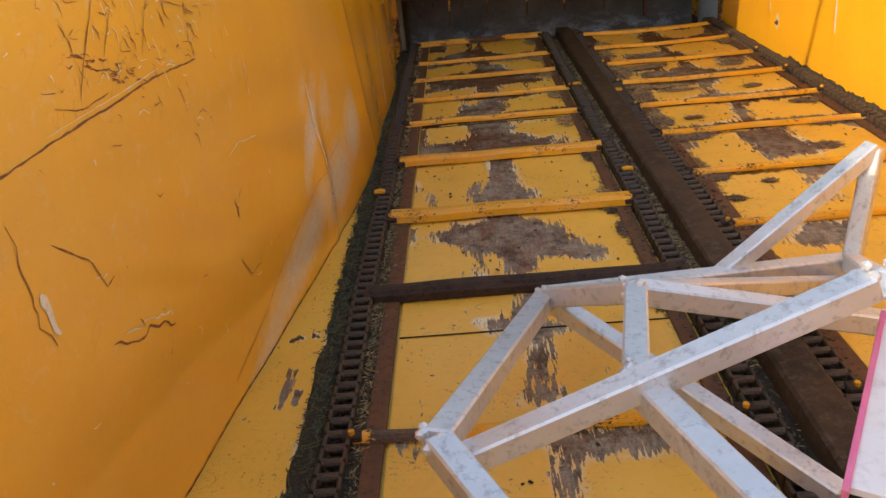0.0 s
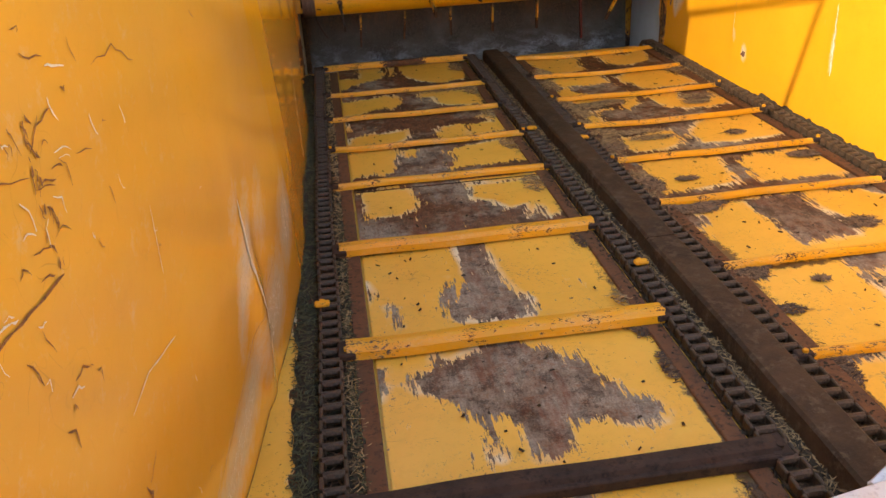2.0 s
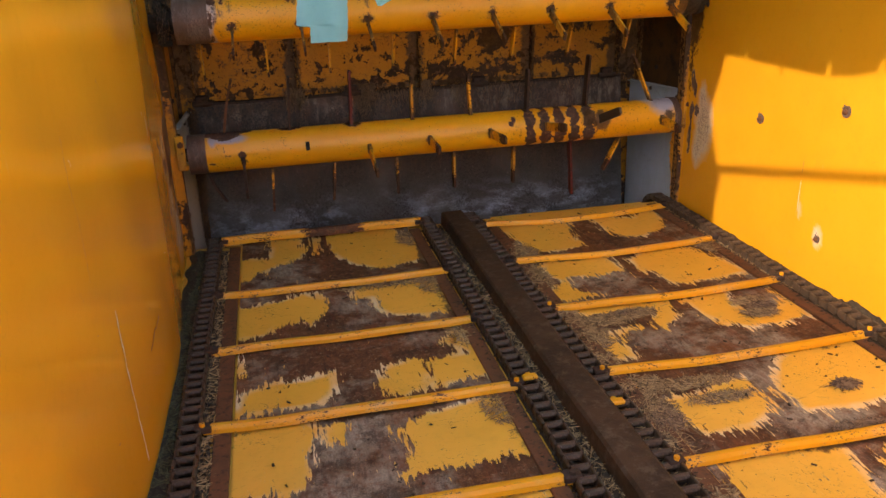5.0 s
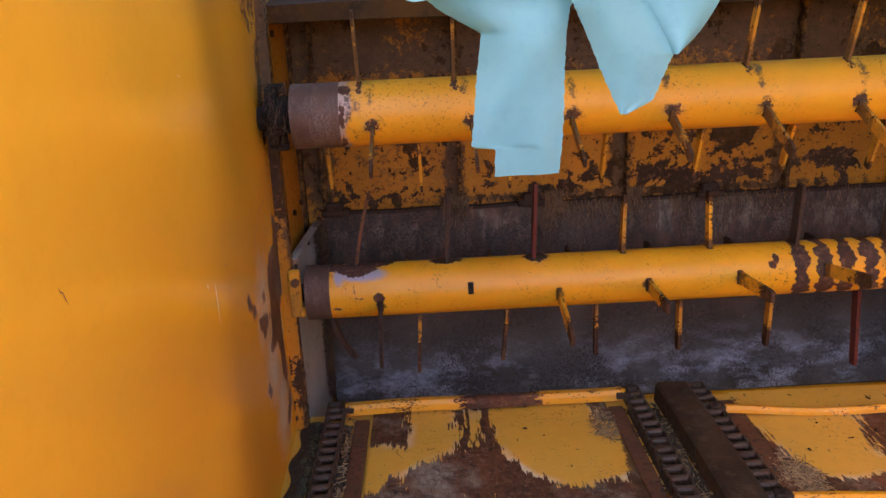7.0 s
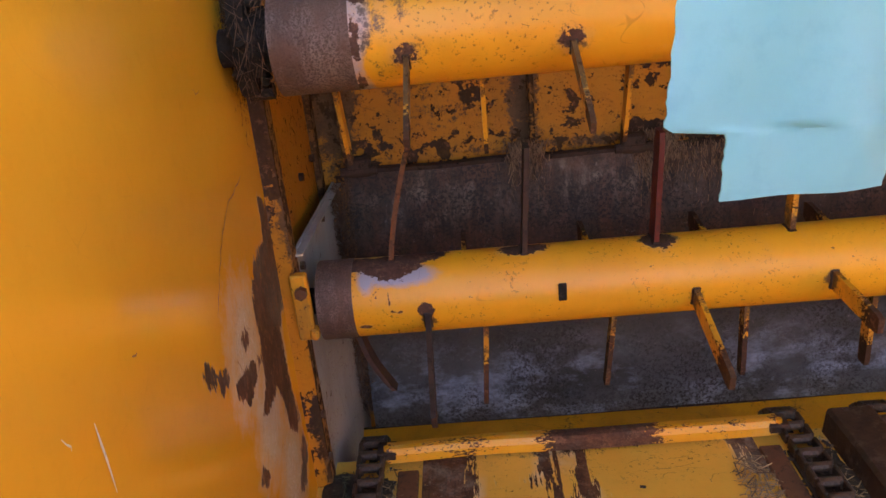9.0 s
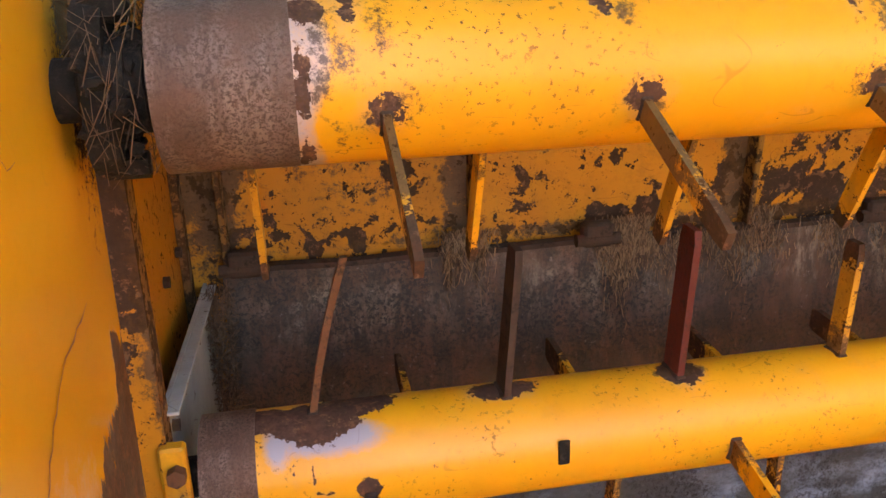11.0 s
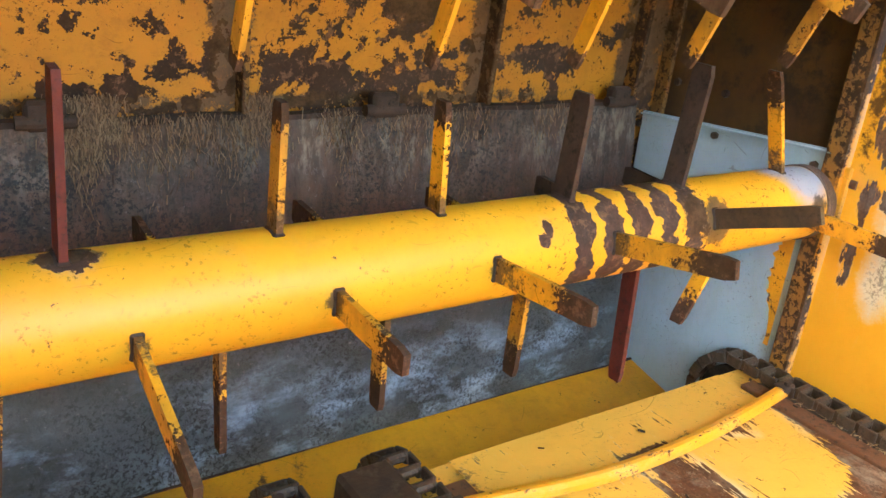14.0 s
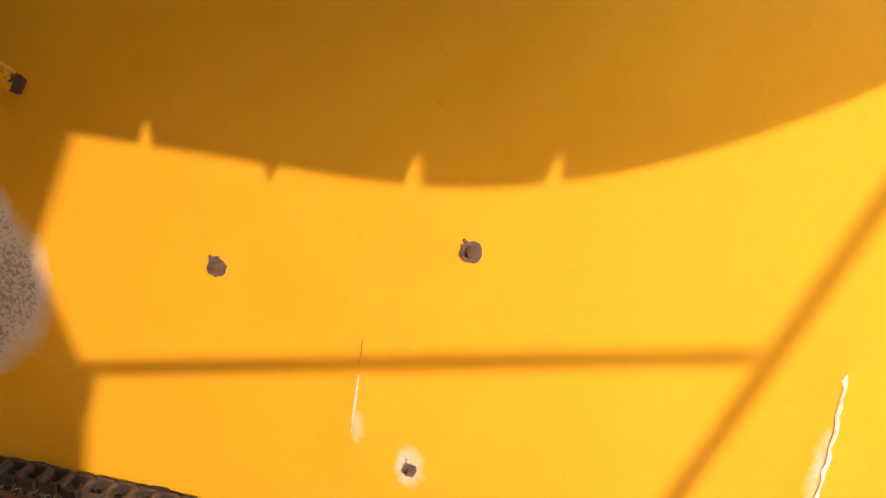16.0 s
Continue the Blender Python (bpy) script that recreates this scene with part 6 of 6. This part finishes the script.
def tarp_place(U, V):
    """Out of view: propped up over the box, lowered along the far wall and on to the hood behind to hold back sky
    light.
    """
    down = np.clip((V - 2.60) / 0.60, 0, 1)
    x0 = -0.35 - 0.52 * np.clip((V - 2.60) / 0.25, 0, 1)
    x = x0 + (0.16 + 0.70 * np.clip((U - 0.4) / 0.6, 0, 1) * np.clip((V - 1.85) / 0.35, 0, 1) - x0) * U
    ze = tarp_edge(V)
    low = np.clip((V - 1.75) / 0.40, 0, 1)
    zr = (ze + 0.20) * (1 - low) + 1.08 * low
    slant = V - 0.51 * (x + 0.35)
    tear = sum(h * np.clip(1 - np.abs(slant - c) / 0.009, 0, 1) for c, h in ((2.217, 0.14), (1.826, 0.14), (1.638, 0.10), (2.03, -0.03)))
    z = ze + (zr - ze) * U + 0.03 * np.sin(np.pi * U) + tear * (1 - U) ** 4
    return x, V - 0.8125, z * (1 - down) + 1.14 * down + 0.006 * U * sheet_noise(U, V, 9, 0.3)


# Unseen roof of the tarp, shaped to block sky and edge the wall's shadow.
part("sheet", grid_mesh("sheet", np.linspace(0, 1, 26), np.linspace(0.24, 2.80, 640), lambda U, V: tarp_place(U, V + 0.8125), thick=0.002), M_TARP, tarp)


def hanging(name, zs, left, right, y0, curl, label):
    z = np.array(zs)
    me = grid_mesh(name, np.linspace(0, 1, 18), np.linspace(z[0], z[-1], 120),
                   lambda U, V: (np.interp(V, z, left) + (np.interp(V, z, right) - np.interp(V, z, left)) * U + 0.0008 * sheet_noise(0 * U, V, 420, 2.0) * np.abs(2 * U - 1) ** 6,
                                 y0 + curl * np.sin(np.pi * U) * np.clip((V - z[0]) / 0.12, 0, 1.4) + 0.004 * sheet_noise(U * 0.2, V, 24, 0.8) + 0.0012 * np.exp(-((U - 0.28) / 0.10) ** 2 - ((V - z[0] - 0.05) / 0.012) ** 2) - 0.0012 * np.exp(-((U - 0.72) / 0.12) ** 2 - ((V - z[0] - 0.16) / 0.010) ** 2) + 0.012 * np.clip(V - 0.95, 0, 1) / 0.1 * np.cos(np.pi * U), V),
                   thick=0.0015, away=(0, 1, 0))
    return part(name, me, M_TARP, tarp, label)


hanging("hanging_strip", [0.746, 0.783, 0.785, 0.926, 0.955, 0.975, 1.030, 1.10], [-0.484, -0.482, -0.513, -0.496, -0.545, -0.568, -0.645, -0.695], [-0.400, -0.395, -0.395, -0.390, -0.385, -0.36, -0.32, -0.30], 1.662, -0.016, "square-cut hanging shred")
hanging("hanging_tail", [0.822, 0.838, 0.893, 0.958, 1.000, 1.012], [-0.328, -0.335, -0.359, -0.388, -0.375, -0.37], [-0.319, -0.288, -0.264, -0.300, -0.328, -0.338], 1.632, -0.020, "pointed hanging shred")
# the sheet folded back behind the pointed shred
me = grid_mesh("folded_back", np.linspace(0, 1, 14), np.linspace(0.892, 1.010, 40),
               lambda U, V: (-0.266 - 0.076 * (V - 0.892) / 0.118 + U * (0.004 + 0.172 * ((V - 0.892) / 0.118) ** 0.8), 1.636 + 0.05 * U * (V - 0.892) / 0.118 - 0.018 * np.sin(np.pi * U), V), thick=0.0015, away=(0, 1, 0))
part("folded_back", me, M_TARP, tarp, "fold of the sheet turned to its paler back")
bm = bmesh.new()
n = 40
prev = None
for i in range(n + 1):
    a = 1.75 * PI * i / n
    r = 0.020 + 0.004 * i / n
    row = [bm.verts.new((-0.575 + r * math.cos(a) + 0.16 * v, 1.61 + 0.4 * r * math.sin(a), 0.990 + r * math.sin(a) + 0.11 * v * v)) for v in (0.0, 0.15, 0.4, 0.9)]
    if prev:
        for j in range(3):
            bm.faces.new((prev[j], prev[j + 1], row[j + 1], row[j]))
    prev = row
part("curled_edge", bm, M_TARP, tarp, "rolled-up edge")

# Unseen bars, placed so that their shadows cross the right wall's sun patch.
frame_bars = thing("tarp_frame", "thin steel bars out of view that cast bar shadows on the right wall", "frame", (0, 0, 0))
bm = bmesh.new()
bar(bm, (-0.955, 1.246, 1.281), (-0.955, 0.210, 1.514), 0.020, 0.020)
part("side_bar", bm, M_PART, frame_bars)
bm = bmesh.new()
bar(bm, (-0.955, 0.351, 1.016), (-0.955, 0.065, 1.882), 0.024, 0.024, up=(1, 0, 0))
part("strut", bm, M_PART, frame_bars)
bm = bmesh.new()
bar(bm, (-0.955, 0.065, 1.882), (0.93, 0.755, 1.882), 0.03, 0.03)
part("cross_bar", bm, M_PART, frame_bars)

# ---------------------------------------------------------------- welded frame lying in the front of the box
truss = thing("metal_frame", "welded aluminium square-tube frame standing on the floor", "frame", (0, 0, 0))
J = {"a": (-0.432, -0.760, 0.152), "b": (-0.075, -0.656, 0.109), "c": (0.217, -0.600, 0.090), "d": (0.249, -0.564, 0.325), "e": (-0.320, -1.026, 0.301), "f": (-0.618, -1.344, 0.297),
     "g": (-0.377, -1.296, 0.331), "h": (-0.114, -1.300, 0.444), "j": (-0.275, -1.600, 0.334), "p": (-0.598, -1.344, 0.266), "q": (-0.055, -1.195, 0.030), "l": (-0.542, -1.472, 0.278), "m": (0.10, -1.02, 0.20), "o": (0.215, -0.62, 0.050)}
for a, b, w in (("a", "c", 0.036), ("b", "d", 0.034), ("c", "d", 0.034), ("a", "e", 0.034), ("e", "m", 0.034), ("e", "g", 0.034), ("p", "h", 0.033), ("f", "a", 0.036), ("g", "j", 0.036), ("a", "q", 0.034), ("f", "l", 0.036), ("h", "c", 0.034), ("e", "o", 0.030)):
    bm = bmesh.new()
    bar(bm, J[a], J[b], w, w, bevel=0.003)
    part("square_tube", bm, M_ALU, truss)
for k in "abefgh":
    bm = bmesh.new()
    rs = random.Random(ord(k))
    for q in range(9):
        p = Vector(J[k]) + Vector((rs.uniform(-0.022, 0.022), rs.uniform(-0.022, 0.022), rs.uniform(0.0, 0.022)))
        bmesh.ops.create_icosphere(bm, subdivisions=1, radius=rs.uniform(0.005, 0.009), matrix=Matrix.Translation(p))
    part("weld", bm, M_ALU, truss, "rough weld")
bm = bmesh.new()
bar(bm, (-0.002, -1.180, 0.322), (-0.186, -1.490, 0.314), 0.055, 0.012, bevel=0.002)
board = thing("white_board", "white board with a pink edge leaning on the metal frame", "board", (0, 0, 0))
part("panel", bm, M_WHITE, board)
bm = bmesh.new()
bar(bm, (-0.029, -1.179, 0.325), (-0.214, -1.489, 0.317), 0.007, 0.014, bevel=0.001)
part("edging", bm, M_PINK, board, "bright pink edge")

# ---------------------------------------------------------------- outside
bm = bmesh.new()
box(bm, (0, 0, -0.68), (400, 400, 0.1))
tagged(part("ground", bm, M_SOIL), "bare gravel yard", "ground", kind="structure")
bm = bmesh.new()
box(bm, (-7.0, 9, 1.2), (0.3, 40, 4.5))
tagged(part("backdrop", bm, M_BARN), "dull maroon barn wall", "wall", kind="structure")
